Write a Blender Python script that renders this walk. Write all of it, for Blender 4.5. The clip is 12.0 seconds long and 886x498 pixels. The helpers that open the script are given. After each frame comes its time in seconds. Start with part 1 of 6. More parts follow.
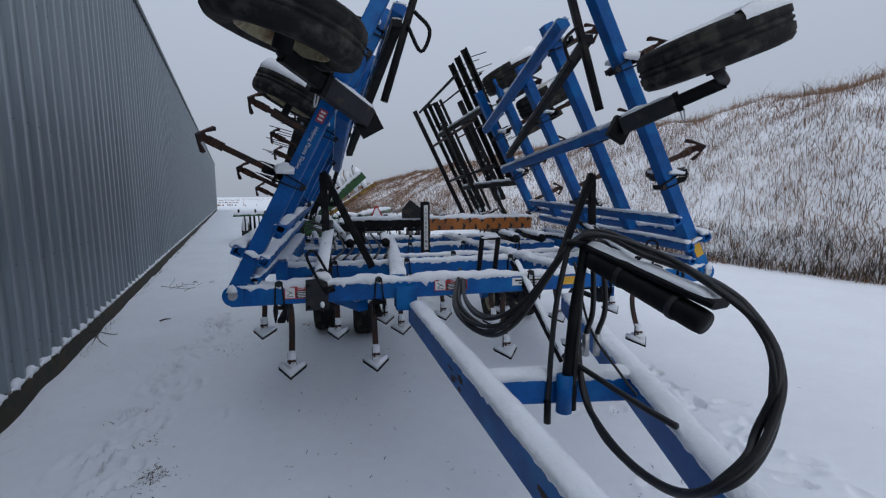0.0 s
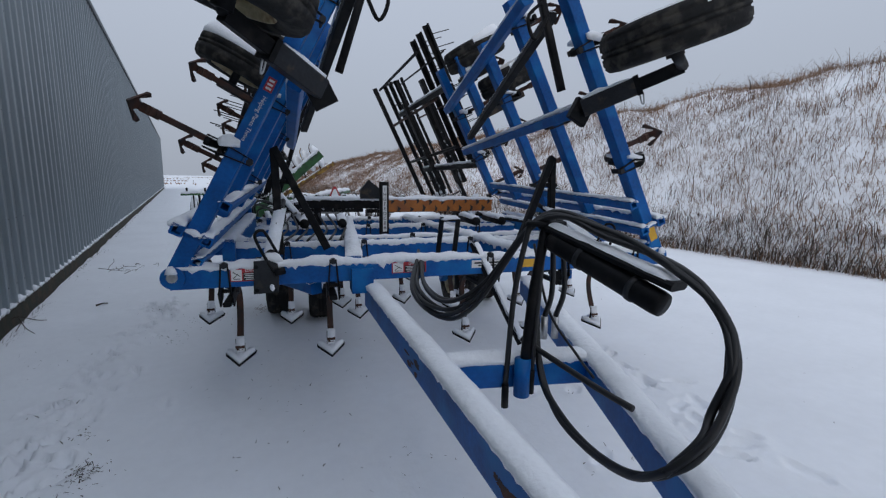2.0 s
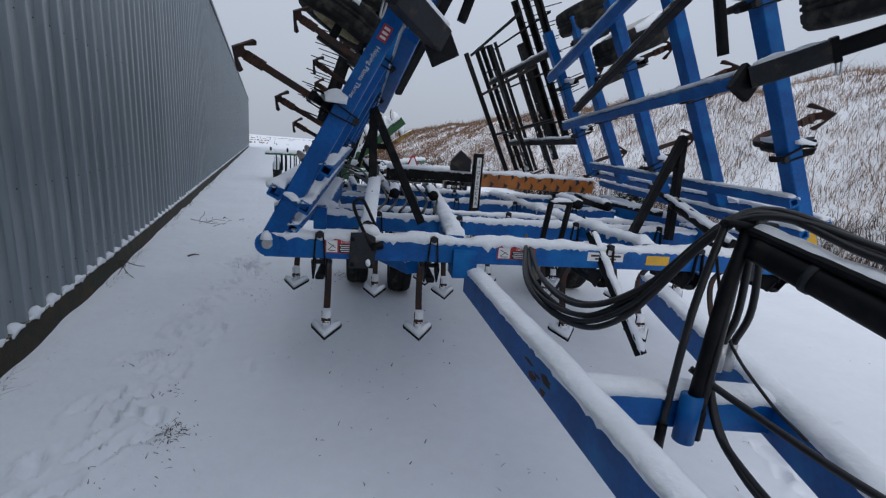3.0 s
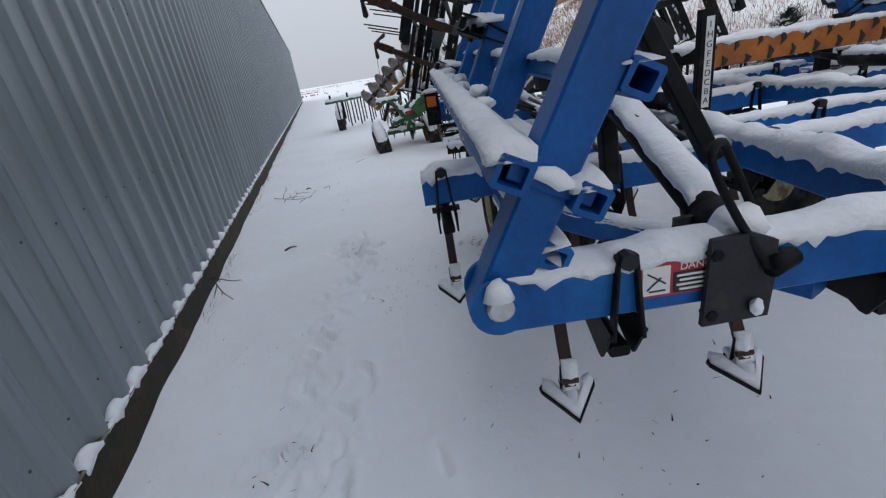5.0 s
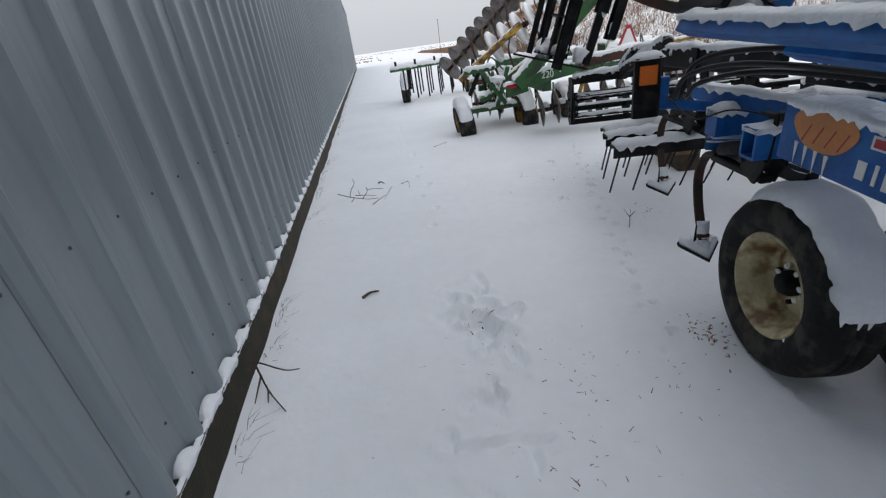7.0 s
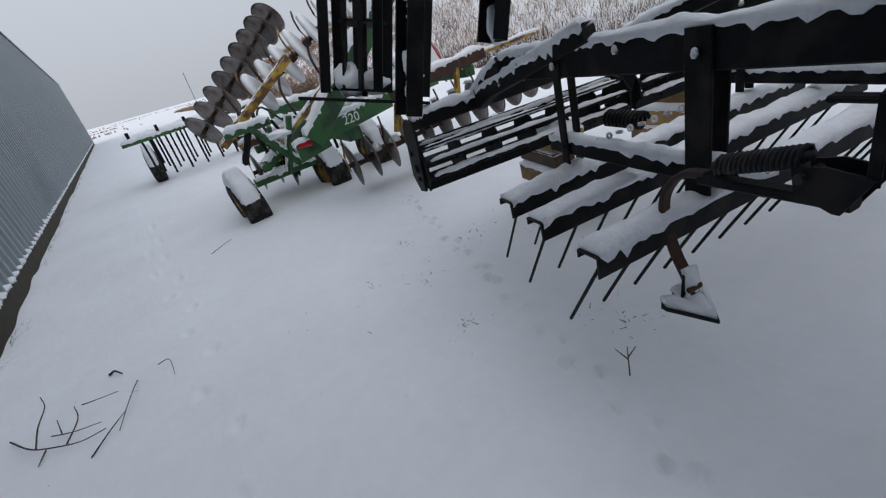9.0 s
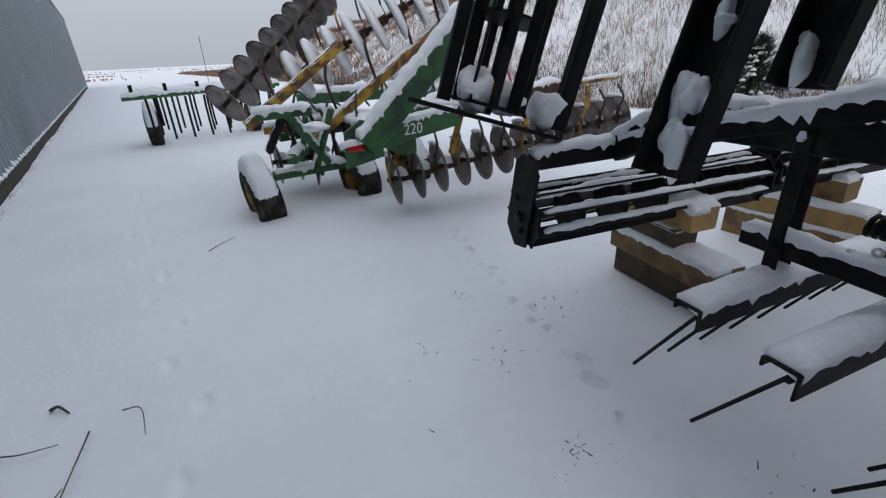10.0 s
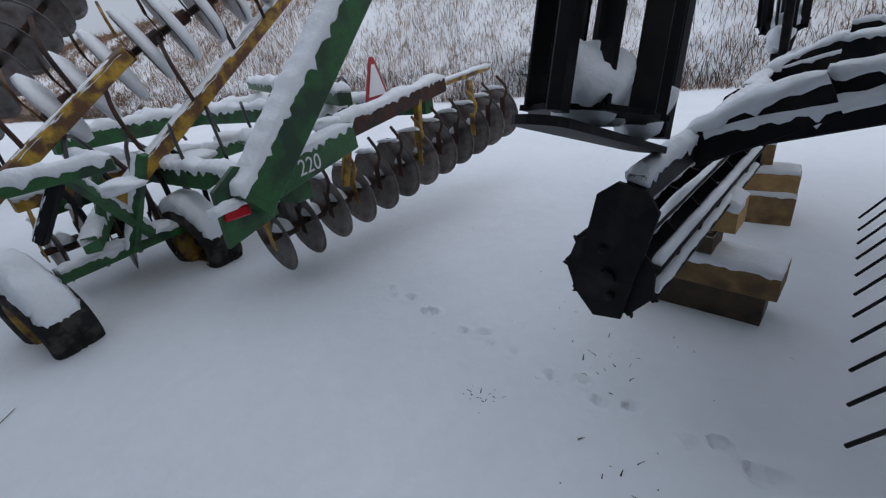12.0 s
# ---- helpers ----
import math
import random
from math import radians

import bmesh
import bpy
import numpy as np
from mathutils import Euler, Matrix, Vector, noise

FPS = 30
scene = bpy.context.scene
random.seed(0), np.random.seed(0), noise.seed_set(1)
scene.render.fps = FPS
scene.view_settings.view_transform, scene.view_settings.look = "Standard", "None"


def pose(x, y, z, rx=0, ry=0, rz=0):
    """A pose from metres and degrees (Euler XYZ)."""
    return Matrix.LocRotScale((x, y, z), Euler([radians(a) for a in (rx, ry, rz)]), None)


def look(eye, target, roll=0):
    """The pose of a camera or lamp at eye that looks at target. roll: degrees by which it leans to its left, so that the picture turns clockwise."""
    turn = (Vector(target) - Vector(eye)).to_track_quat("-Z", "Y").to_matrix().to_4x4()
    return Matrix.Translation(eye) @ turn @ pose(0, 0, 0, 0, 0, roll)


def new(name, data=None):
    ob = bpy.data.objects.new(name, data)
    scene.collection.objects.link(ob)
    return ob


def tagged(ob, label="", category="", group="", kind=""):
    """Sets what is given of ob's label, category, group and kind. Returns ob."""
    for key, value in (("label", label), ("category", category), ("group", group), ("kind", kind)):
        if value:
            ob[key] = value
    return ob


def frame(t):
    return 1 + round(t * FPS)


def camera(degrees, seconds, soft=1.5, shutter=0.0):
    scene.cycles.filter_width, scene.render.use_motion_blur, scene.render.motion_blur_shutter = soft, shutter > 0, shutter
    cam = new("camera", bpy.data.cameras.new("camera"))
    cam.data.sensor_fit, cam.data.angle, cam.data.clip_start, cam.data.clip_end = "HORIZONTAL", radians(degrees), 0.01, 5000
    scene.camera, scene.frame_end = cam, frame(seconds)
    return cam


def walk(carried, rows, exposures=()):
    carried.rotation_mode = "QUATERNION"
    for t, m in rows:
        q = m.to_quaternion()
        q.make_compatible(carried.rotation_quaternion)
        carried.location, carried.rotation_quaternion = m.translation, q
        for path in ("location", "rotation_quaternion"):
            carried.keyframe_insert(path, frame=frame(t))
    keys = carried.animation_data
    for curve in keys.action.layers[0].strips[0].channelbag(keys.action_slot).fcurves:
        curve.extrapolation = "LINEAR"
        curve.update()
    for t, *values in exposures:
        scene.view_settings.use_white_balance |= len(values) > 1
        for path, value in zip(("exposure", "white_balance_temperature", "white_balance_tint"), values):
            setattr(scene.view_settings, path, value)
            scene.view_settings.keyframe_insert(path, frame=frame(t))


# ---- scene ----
cam = camera(90.6, 12.0, soft=1.25)
PATH = [
    (0, (0.62, 1.334, 1.684), (1.481, 3.123, 1.443), -0.3),
    (0.5, (0.658, 1.366, 1.666), (1.555, 3.133, 1.396), -0.1),
    (1, (0.675, 1.39, 1.661), (1.646, 3.114, 1.368), 0.7),
    (1.5, (0.677, 1.397, 1.661), (1.665, 3.109, 1.36), 0.9),
    (2, (0.675, 1.403, 1.659), (1.688, 3.099, 1.344), 0.9),
    (2.5, (0.65, 1.505, 1.631), (1.514, 3.262, 1.225), 0.8),
    (3, (0.581, 1.852, 1.636), (1.339, 3.649, 1.193), 4.6),
    (3.2, (0.595, 1.975, 1.6), (1.284, 3.783, 1.094), 3.6),
    (4.8, (0.333, 3.338, 1.561), (0.81, 5.131, 0.814), -4.0),
    (5, (0.328, 3.587, 1.552), (0.728, 5.392, 0.789), -9.4),
    (5.5, (0.133, 4.206, 1.544), (0.368, 6.046, 0.798), -7.0),
    (5.6, (0.065, 4.323, 1.561), (0.352, 6.144, 0.785), -5.1),
    (6, (-0.035, 4.575, 1.575), (0.427, 6.355, 0.789), -2.8),
    (6.5, (0.05, 5.023, 1.522), (0.606, 6.732, 0.644), -12.7),
    (7, (-0.025, 5.524, 1.549), (0.171, 7.326, 0.703), -8.2),
    (7.5, (0.013, 6.033, 1.566), (0.445, 7.77, 0.674), -7.8),
    (7.7, (0.118, 6.221, 1.538), (0.652, 7.96, 0.707), -12.0),
    (9.3, (0.646, 8.01, 1.486), (1.597, 9.525, 0.592), -14.8),
    (9.5, (0.665, 8.189, 1.539), (1.593, 9.683, 0.586), -12.7),
    (10, (0.52, 8.678, 1.512), (1.561, 10.179, 0.697), -2.8),
    (10.5, (0.541, 9.071, 1.511), (1.779, 10.401, 0.676), -6.8),
    (11, (0.63, 9.437, 1.522), (1.843, 10.69, 0.542), -8.1),
    (11.5, (0.525, 9.805, 1.529), (1.917, 10.936, 0.644), -0.9),
    (12, (0.711, 10.039, 1.496), (2.269, 10.953, 0.638), -7.2),
]
LIGHTEN = [(0, -0.3, 6140, 11), (2.5, -0.24, 6210, 11), (3.2, -0.06, 6300, 11), (4.8, 0.12, 6550, 11), (5.5, 0.40, 6750, 11), (6.5, 0.42, 6940, 11), (7.7, 0.32, 6890, 11), (9.3, 0.05, 6580, 11), (10.5, 0.03, 6460, 11), (12, -0.2, 6250, 11)]
walk(cam, [(t, look(eye, target, roll)) for t, eye, target, roll in PATH], LIGHTEN)

# ---- world, light ----
sky = bpy.data.worlds.new("overcast")
scene.world = sky
sky.use_nodes = True
wn = sky.node_tree.nodes
wl = sky.node_tree.links
wn.clear()
w_out = wn.new("ShaderNodeOutputWorld")
w_bg = wn.new("ShaderNodeBackground")
w_sky = wn.new("ShaderNodeTexSky")
w_sky.sky_type = "NISHITA"
w_sky.sun_disc = False
w_sky.sun_elevation, w_sky.sun_rotation = radians(28), radians(205)
w_sky.air_density, w_sky.dust_density, w_sky.ozone_density = 1.0, 6.0, 1.0
w_mix = wn.new("ShaderNodeMixRGB")
w_mix.inputs[0].default_value = 0.88
w_mix.inputs[2].default_value = (7.3, 7.9, 8.9, 1)
wl.new(w_sky.outputs[0], w_mix.inputs[1])
w_tc = wn.new("ShaderNodeTexCoord")
w_sep = wn.new("ShaderNodeSeparateXYZ")
w_ramp = wn.new("ShaderNodeMapRange")  # an overcast sky is brighter overhead than at the horizon
w_ramp.inputs[1].default_value, w_ramp.inputs[2].default_value = 0.0, 1.0
w_ramp.inputs[3].default_value, w_ramp.inputs[4].default_value = 0.78, 1.5
w_mul = wn.new("ShaderNodeMixRGB")
w_mul.blend_type = "MULTIPLY"
w_mul.inputs[0].default_value = 1.0
wl.new(w_tc.outputs["Generated"], w_sep.inputs[0])
wl.new(w_sep.outputs[2], w_ramp.inputs[0])
wl.new(w_mix.outputs[0], w_mul.inputs[1])
wl.new(w_ramp.outputs[0], w_mul.inputs[2])
wl.new(w_mul.outputs[0], w_bg.inputs[0])
w_bg.inputs[1].default_value = 0.085
wl.new(w_bg.outputs[0], w_out.inputs[0])
sun = new("sun", bpy.data.lights.new("sun", "SUN"))
sun.data.energy, sun.data.angle, sun.data.color = 0.5, radians(40), (1.0, 0.97, 0.93)
sun.matrix_world = look((0, 0, 30), (0 + 14, 0 + 30, 14))


# ---- materials ----
def material(name, base, rough=0.6, metal=0.0, vary=0.15, scale=6.0, bump=0.1, bump_scale=60.0, second=None, amount=0.0, patch=2.0, spec=0.5, per_object=0.0, sharp=0.08):
    """A painted or natural surface: base colour with broad and fine variation, patches of a second colour, and relief."""
    m = bpy.data.materials.new(name)
    m.use_nodes = True
    nt = m.node_tree
    b = nt.nodes["Principled BSDF"]
    tc = nt.nodes.new("ShaderNodeTexCoord")

    def noise_of(s, detail=5.0):
        n = nt.nodes.new("ShaderNodeTexNoise")
        n.inputs["Scale"].default_value, n.inputs["Detail"].default_value = s, detail
        nt.links.new(tc.outputs["Object"], n.inputs["Vector"])
        return n

    def mix(kind, fac, a, c):
        x = nt.nodes.new("ShaderNodeMixRGB")
        x.blend_type = kind
        for sock, v in zip(x.inputs, (fac, a, c)):
            if isinstance(v, bpy.types.NodeSocket):
                nt.links.new(v, sock)
            else:
                sock.default_value = v if isinstance(v, float) else (*v, 1)
        return x.outputs[0]

    broad, fine = noise_of(scale), noise_of(scale * 9, 3.0)
    ramp = nt.nodes.new("ShaderNodeMapRange")
    ramp.inputs[1].default_value, ramp.inputs[2].default_value = 0.3, 0.7
    ramp.inputs[3].default_value, ramp.inputs[4].default_value = 1 - vary, 1 + vary
    nt.links.new(broad.outputs[0], ramp.inputs[0])
    colour = mix("MULTIPLY", 1.0, base, ramp.outputs[0])
    ramp2 = nt.nodes.new("ShaderNodeMapRange")
    ramp2.inputs[1].default_value, ramp2.inputs[2].default_value = 0.3, 0.7
    ramp2.inputs[3].default_value, ramp2.inputs[4].default_value = 1 - vary * 0.6, 1 + vary * 0.6
    nt.links.new(fine.outputs[0], ramp2.inputs[0])
    colour = mix("MULTIPLY", 1.0, colour, ramp2.outputs[0])
    if second:
        p = noise_of(patch, 8.0)
        r = nt.nodes.new("ShaderNodeMapRange")
        edge = 0.72 - 0.45 * amount
        r.inputs[1].default_value, r.inputs[2].default_value = edge - sharp, edge + sharp
        nt.links.new(p.outputs[0], r.inputs[0])
        colour = mix("MIX", r.outputs[0], colour, second)
    if per_object:
        oi = nt.nodes.new("ShaderNodeObjectInfo")
        r = nt.nodes.new("ShaderNodeMapRange")
        r.inputs[3].default_value, r.inputs[4].default_value = 1 - per_object, 1 + per_object
        nt.links.new(oi.outputs["Random"], r.inputs[0])
        colour = mix("MULTIPLY", 1.0, colour, r.outputs[0])
    nt.links.new(colour, b.inputs["Base Color"])
    b.inputs["Roughness"].default_value, b.inputs["Metallic"].default_value = rough, metal
    b.inputs["Specular IOR Level"].default_value = spec
    if bump:
        bn = noise_of(bump_scale, 6.0)
        bp = nt.nodes.new("ShaderNodeBump")
        bp.inputs["Strength"].default_value, bp.inputs["Distance"].default_value = bump, 0.01
        nt.links.new(bn.outputs[0], bp.inputs["Height"])
        nt.links.new(bp.outputs[0], b.inputs["Normal"])
    return m


SNOW = material("snow", (0.86, 0.88, 0.91), 0.9, vary=0.03, bump=0.75, bump_scale=38, spec=0.15)
GROUND = material("snow_ground", (0.86, 0.88, 0.91), 0.92, vary=0.025, scale=1.2, bump=0.4, bump_scale=26, spec=0.12)
BLUE = material("blue_paint", (0.002, 0.088, 0.32), 0.45, spec=0.3, vary=0.22, second=(0.004, 0.14, 0.41), amount=0.3, patch=5, bump=0.06)
BLACK = material("black_steel", (0.005, 0.0055, 0.007), 0.55, spec=0.16, vary=0.35, second=(0.02, 0.018, 0.017), amount=0.3, patch=8, bump=0.12)
GREY = material("grey_steel", (0.024, 0.026, 0.03), 0.55, spec=0.22, vary=0.25, second=(0.10, 0.07, 0.05), amount=0.2, patch=9, bump=0.1)
RUST = material("rusty_steel", (0.06, 0.023, 0.013), 0.75, vary=0.35, second=(0.028, 0.018, 0.015), amount=0.5, patch=9, bump=0.25)
RUBBER = material("rubber", (0.02, 0.02, 0.02), 0.85, spec=0.2, vary=0.25, second=(0.06, 0.055, 0.048), amount=0.35, patch=12, bump=0.2)
HOSE = material("hose_rubber", (0.007, 0.007, 0.008), 0.45, vary=0.2, bump=0.1, bump_scale=300)
CREAM = material("cream_paint", (0.52, 0.45, 0.27), 0.5, vary=0.2, second=(0.20, 0.11, 0.05), amount=0.35, patch=9, bump=0.15)
GREEN = material("green_paint", (0.03, 0.12, 0.035), 0.5, vary=0.25, second=(0.02, 0.05, 0.025), amount=0.4, patch=6, bump=0.1)
YELLOW = material("yellow_paint", (0.38, 0.23, 0.025), 0.55, vary=0.3, second=(0.11, 0.05, 0.02), amount=0.5, patch=9, bump=0.2)
DISC = material("worn_disc_steel", (0.27, 0.25, 0.24), 0.36, metal=0.7, vary=0.3, second=(0.06, 0.035, 0.025), amount=0.5, patch=7, bump=0.2, per_object=0.3, sharp=0.2)
CHROME = material("bright_steel", (0.5, 0.5, 0.5), 0.3, metal=0.9, vary=0.2, bump=0.05)
WOOD = material("cut_timber", (0.30, 0.185, 0.075), 0.8, vary=0.3, scale=3, second=(0.15, 0.09, 0.045), amount=0.4, patch=6, bump=0.3, per_object=0.2)
# darker brown for the lowest block and the offcut in the stack
WOOD_DARK = material("dark_timber", (0.085, 0.055, 0.03), 0.7, vary=0.3, scale=3, second=(0.04, 0.028, 0.018), amount=0.4, patch=6, bump=0.3)
WOOD_PALE = material("fresh_timber", (0.42, 0.26, 0.10), 0.8, vary=0.25, scale=3, second=(0.28, 0.17, 0.07), amount=0.3, patch=6, bump=0.3)
BOARD = material("damp_skirting_timber", (0.036, 0.022, 0.009), 0.85, vary=0.45, scale=5, second=(0.016, 0.017, 0.007), amount=0.5, patch=7, bump=0.4)
GREY_WOOD = material("weathered_timber", (0.20, 0.18, 0.14), 0.85, vary=0.3, scale=6, second=(0.08, 0.06, 0.035), amount=0.4, patch=9, bump=0.3)
SHEET = material("grey_steel_cladding", (0.20, 0.24, 0.262), 0.34, metal=0.35, vary=0.11, scale=2.2, second=(0.25, 0.275, 0.29), amount=0.4, patch=2.5, bump=0.03, sharp=0.25, per_object=0.04)
stretch = SHEET.node_tree.nodes.new("ShaderNodeMapping")  # rain streaks run down the sheets
stretch.inputs["Scale"].default_value = (1.0, 2.2, 0.10)
for link in list(SHEET.node_tree.links):
    if link.from_node.type == "TEX_COORD":
        SHEET.node_tree.links.new(stretch.outputs[0], link.to_socket)
SHEET.node_tree.links.new(next(n for n in SHEET.node_tree.nodes if n.type == "TEX_COORD").outputs["Object"], stretch.inputs[0])
TRIM = material("dark_trim", (0.05, 0.06, 0.07), 0.5, vary=0.2)
STRAW = material("dead_grass", (0.17, 0.095, 0.058), 0.9, vary=0.4, scale=0.35, second=(0.33, 0.215, 0.14), amount=0.45, patch=0.7, bump=0, sharp=0.3)
LEAF = material("dead_leaf", (0.16, 0.05, 0.03), 0.8, vary=0.5, scale=20, bump=0)
TWIG = material("dry_twig", (0.06, 0.045, 0.035), 0.9, vary=0.4, bump=0)
NEEDLE = material("spruce_needles", (0.02, 0.035, 0.022), 0.9, vary=0.4, bump=0)
ORANGE = material("orange_print", (0.60, 0.22, 0.06), 0.5, vary=0.1, bump=0)
TIGER = material("orange_paint", (0.40, 0.13, 0.018), 0.45, vary=0.18, second=(0.28, 0.09, 0.02), amount=0.3, patch=5, bump=0.05)
WHITE = material("white_print", (0.75, 0.75, 0.74), 0.5, vary=0.05, bump=0)
INK = material("black_print", (0.015, 0.015, 0.015), 0.5, vary=0.05, bump=0)
RED = material("red_print", (0.42, 0.03, 0.04), 0.5, vary=0.1, bump=0)
AMBER = material("amber_lens", (0.62, 0.14, 0.015), 0.2, vary=0.1, bump=0.1, bump_scale=90)
REDLENS = material("red_lens", (0.45, 0.012, 0.02), 0.2, vary=0.1, bump=0.1, bump_scale=90)
GOLD = material("yellow_print", (0.65, 0.36, 0.02), 0.5, vary=0.1, bump=0)


# ---- builders ----
def part(name, bm, mat, parent=None, label="", smooth=False):
    me = bpy.data.meshes.new(name)
    bm.to_mesh(me)
    bm.free()
    me.materials.append(mat)
    if smooth:
        me.polygons.foreach_set("use_smooth", [True] * len(me.polygons))
    ob = new(name, me)
    if parent:
        ob.parent = parent
    if label:
        ob["label"] = label
    return ob


def thing(name, label, category, m=None, group="", kind=""):
    ob = new(name)
    ob.empty_display_size = 0.1
    if m:
        ob.matrix_world = m
    return tagged(ob, label, category, group, kind)


def axes(a, b, up=(0, 0, 1)):
    """The frame at a: along, across and up, for a bar from a to b."""
    d = (Vector(b) - Vector(a)).normalized()
    u = Vector(up)
    if abs(d.dot(u)) > 0.97:
        u = Vector((0, 1, 0))
    s = d.cross(u).normalized()
    return d, s, s.cross(d).normalized()


def bar(bm, a, b, w, h, up=(0, 0, 1), bevel=0.006, hollow=False, wall=0.012):
    """A straight rectangular bar, w across and h high, its edges rounded; hollow: open at both ends."""
    a, b = Vector(a), Vector(b)
    d, s, u = axes(a, b, up)
    rings = []
    c = min(bevel, w * 0.3, h * 0.3)

    def ring(at, w, h, c):
        out = []
        for x, y in ((w / 2 - c, -h / 2), (w / 2, -h / 2 + c), (w / 2, h / 2 - c), (w / 2 - c, h / 2), (-w / 2 + c, h / 2), (-w / 2, h / 2 - c), (-w / 2, -h / 2 + c), (-w / 2 + c, -h / 2)):
            out.append(bm.verts.new(at + s * x + u * y))
        return out

    def skin(p, q):
        for i in range(8):
            bm.faces.new((p[i], p[(i + 1) % 8], q[(i + 1) % 8], q[i]))

    p, q = ring(a, w, h, c), ring(b, w, h, c)
    skin(p, q)
    if hollow:
        pi, qi = ring(a, w - 2 * wall, h - 2 * wall, c * 0.5), ring(b, w - 2 * wall, h - 2 * wall, c * 0.5)
        skin(pi, p), skin(q, qi)
        depth = min(0.25, (b - a).length * 0.3)
        pd, qd = ring(a + d * depth, w - 2 * wall, h - 2 * wall, c * 0.5), ring(b - d * depth, w - 2 * wall, h - 2 * wall, c * 0.5)
        skin(pd, pi), skin(qi, qd)
        bm.faces.new(pd), bm.faces.new(qd[::-1])
    else:
        bm.faces.new(p[::-1]), bm.faces.new(q)
    return bm


def pipe(bm, points, r, sides=8, taper=1.0, caps=True):
    """A round bar swept along points; taper: its last radius as a share of the first."""
    pts = [Vector(p) for p in points]
    side = None
    rings = []
    for i, p in enumerate(pts):
        d = (pts[min(i + 1, len(pts) - 1)] - pts[max(i - 1, 0)]).normalized()
        if side is None:
            side = d.orthogonal().normalized()
        side = (side - d * side.dot(d)).normalized()
        up = d.cross(side)
        rr = r * (1 + (taper - 1) * i / max(1, len(pts) - 1))
        rings.append([bm.verts.new(p + (side * math.cos(k * 2 * math.pi / sides) + up * math.sin(k * 2 * math.pi / sides)) * rr) for k in range(sides)])
    for p, q in zip(rings, rings[1:]):
        for k in range(sides):
            bm.faces.new((p[k], p[(k + 1) % sides], q[(k + 1) % sides], q[k]))
    if caps:
        bm.faces.new(rings[0][::-1]), bm.faces.new(rings[-1])
    return bm


def strap(bm, points, w, t, across=(1, 0, 0)):
    """A flat bent bar: a rectangular section, w across and t thick, swept along points."""
    pts = [Vector(p) for p in points]
    s = Vector(across).normalized()
    rings = []
    for i, p in enumerate(pts):
        d = (pts[min(i + 1, len(pts) - 1)] - pts[max(i - 1, 0)]).normalized()
        u = s.cross(d).normalized()
        rings.append([bm.verts.new(p + s * a * w / 2 + u * b * t / 2) for a, b in ((-0.8, -1), (0.8, -1), (1, -0.6), (1, 0.6), (0.8, 1), (-0.8, 1), (-1, 0.6), (-1, -0.6))])
    for p, q in zip(rings, rings[1:]):
        for k in range(8):
            bm.faces.new((p[k], p[(k + 1) % 8], q[(k + 1) % 8], q[k]))
    bm.faces.new(rings[0][::-1]), bm.faces.new(rings[-1])
    return bm


def curve_points(ctrl, n=8):
    """A smooth line through control points."""
    c = [Vector(p) for p in ctrl]
    c = [c[0] * 2 - c[1]] + c + [c[-1] * 2 - c[-2]]
    out = []
    for i in range(1, len(c) - 2):
        for k in range(n):
            t = k / n
            out.append(0.5 * (2 * c[i] + (c[i + 1] - c[i - 1]) * t + (2 * c[i - 1] - 5 * c[i] + 4 * c[i + 1] - c[i + 2]) * t * t + (3 * c[i] - c[i - 1] - 3 * c[i + 1] + c[i + 2]) * t ** 3))
    out.append(c[-2])
    return out


def lathe(bm, profile, m=None, sides=32, close=False, caps=True):
    """A turned shape round the x axis: profile of (x, radius)."""
    m = m or Matrix()
    rings = []
    for x, r in profile:
        rings.append([bm.verts.new(m @ Vector((x, r * math.cos(k * 2 * math.pi / sides), r * math.sin(k * 2 * math.pi / sides)))) for k in range(sides)])
    pairs = list(zip(rings, rings[1:])) + ([(rings[-1], rings[0])] if close else [])
    for p, q in pairs:
        for k in range(sides):
            bm.faces.new((p[k], p[(k + 1) % sides], q[(k + 1) % sides], q[k]))
    if caps and not close:
        for rim, flip in ((rings[0], True), (rings[-1], False)):
            if (rim[0].co - rim[sides // 2].co).length > 1e-4:
                bm.faces.new(rim[::-1] if flip else rim)
    return bm


def plate(bm, outline, t, m=None):
    """A flat plate of thickness t from a 2D outline in x, y."""
    m = m or Matrix()
    lo = [bm.verts.new(m @ Vector((x, y, -t / 2))) for x, y in outline]
    hi = [bm.verts.new(m @ Vector((x, y, t / 2))) for x, y in outline]
    n = len(outline)
    bm.faces.new(lo[::-1]), bm.faces.new(hi)
    for i in range(n):
        bm.faces.new((lo[i], lo[(i + 1) % n], hi[(i + 1) % n], hi[i]))
    return bm


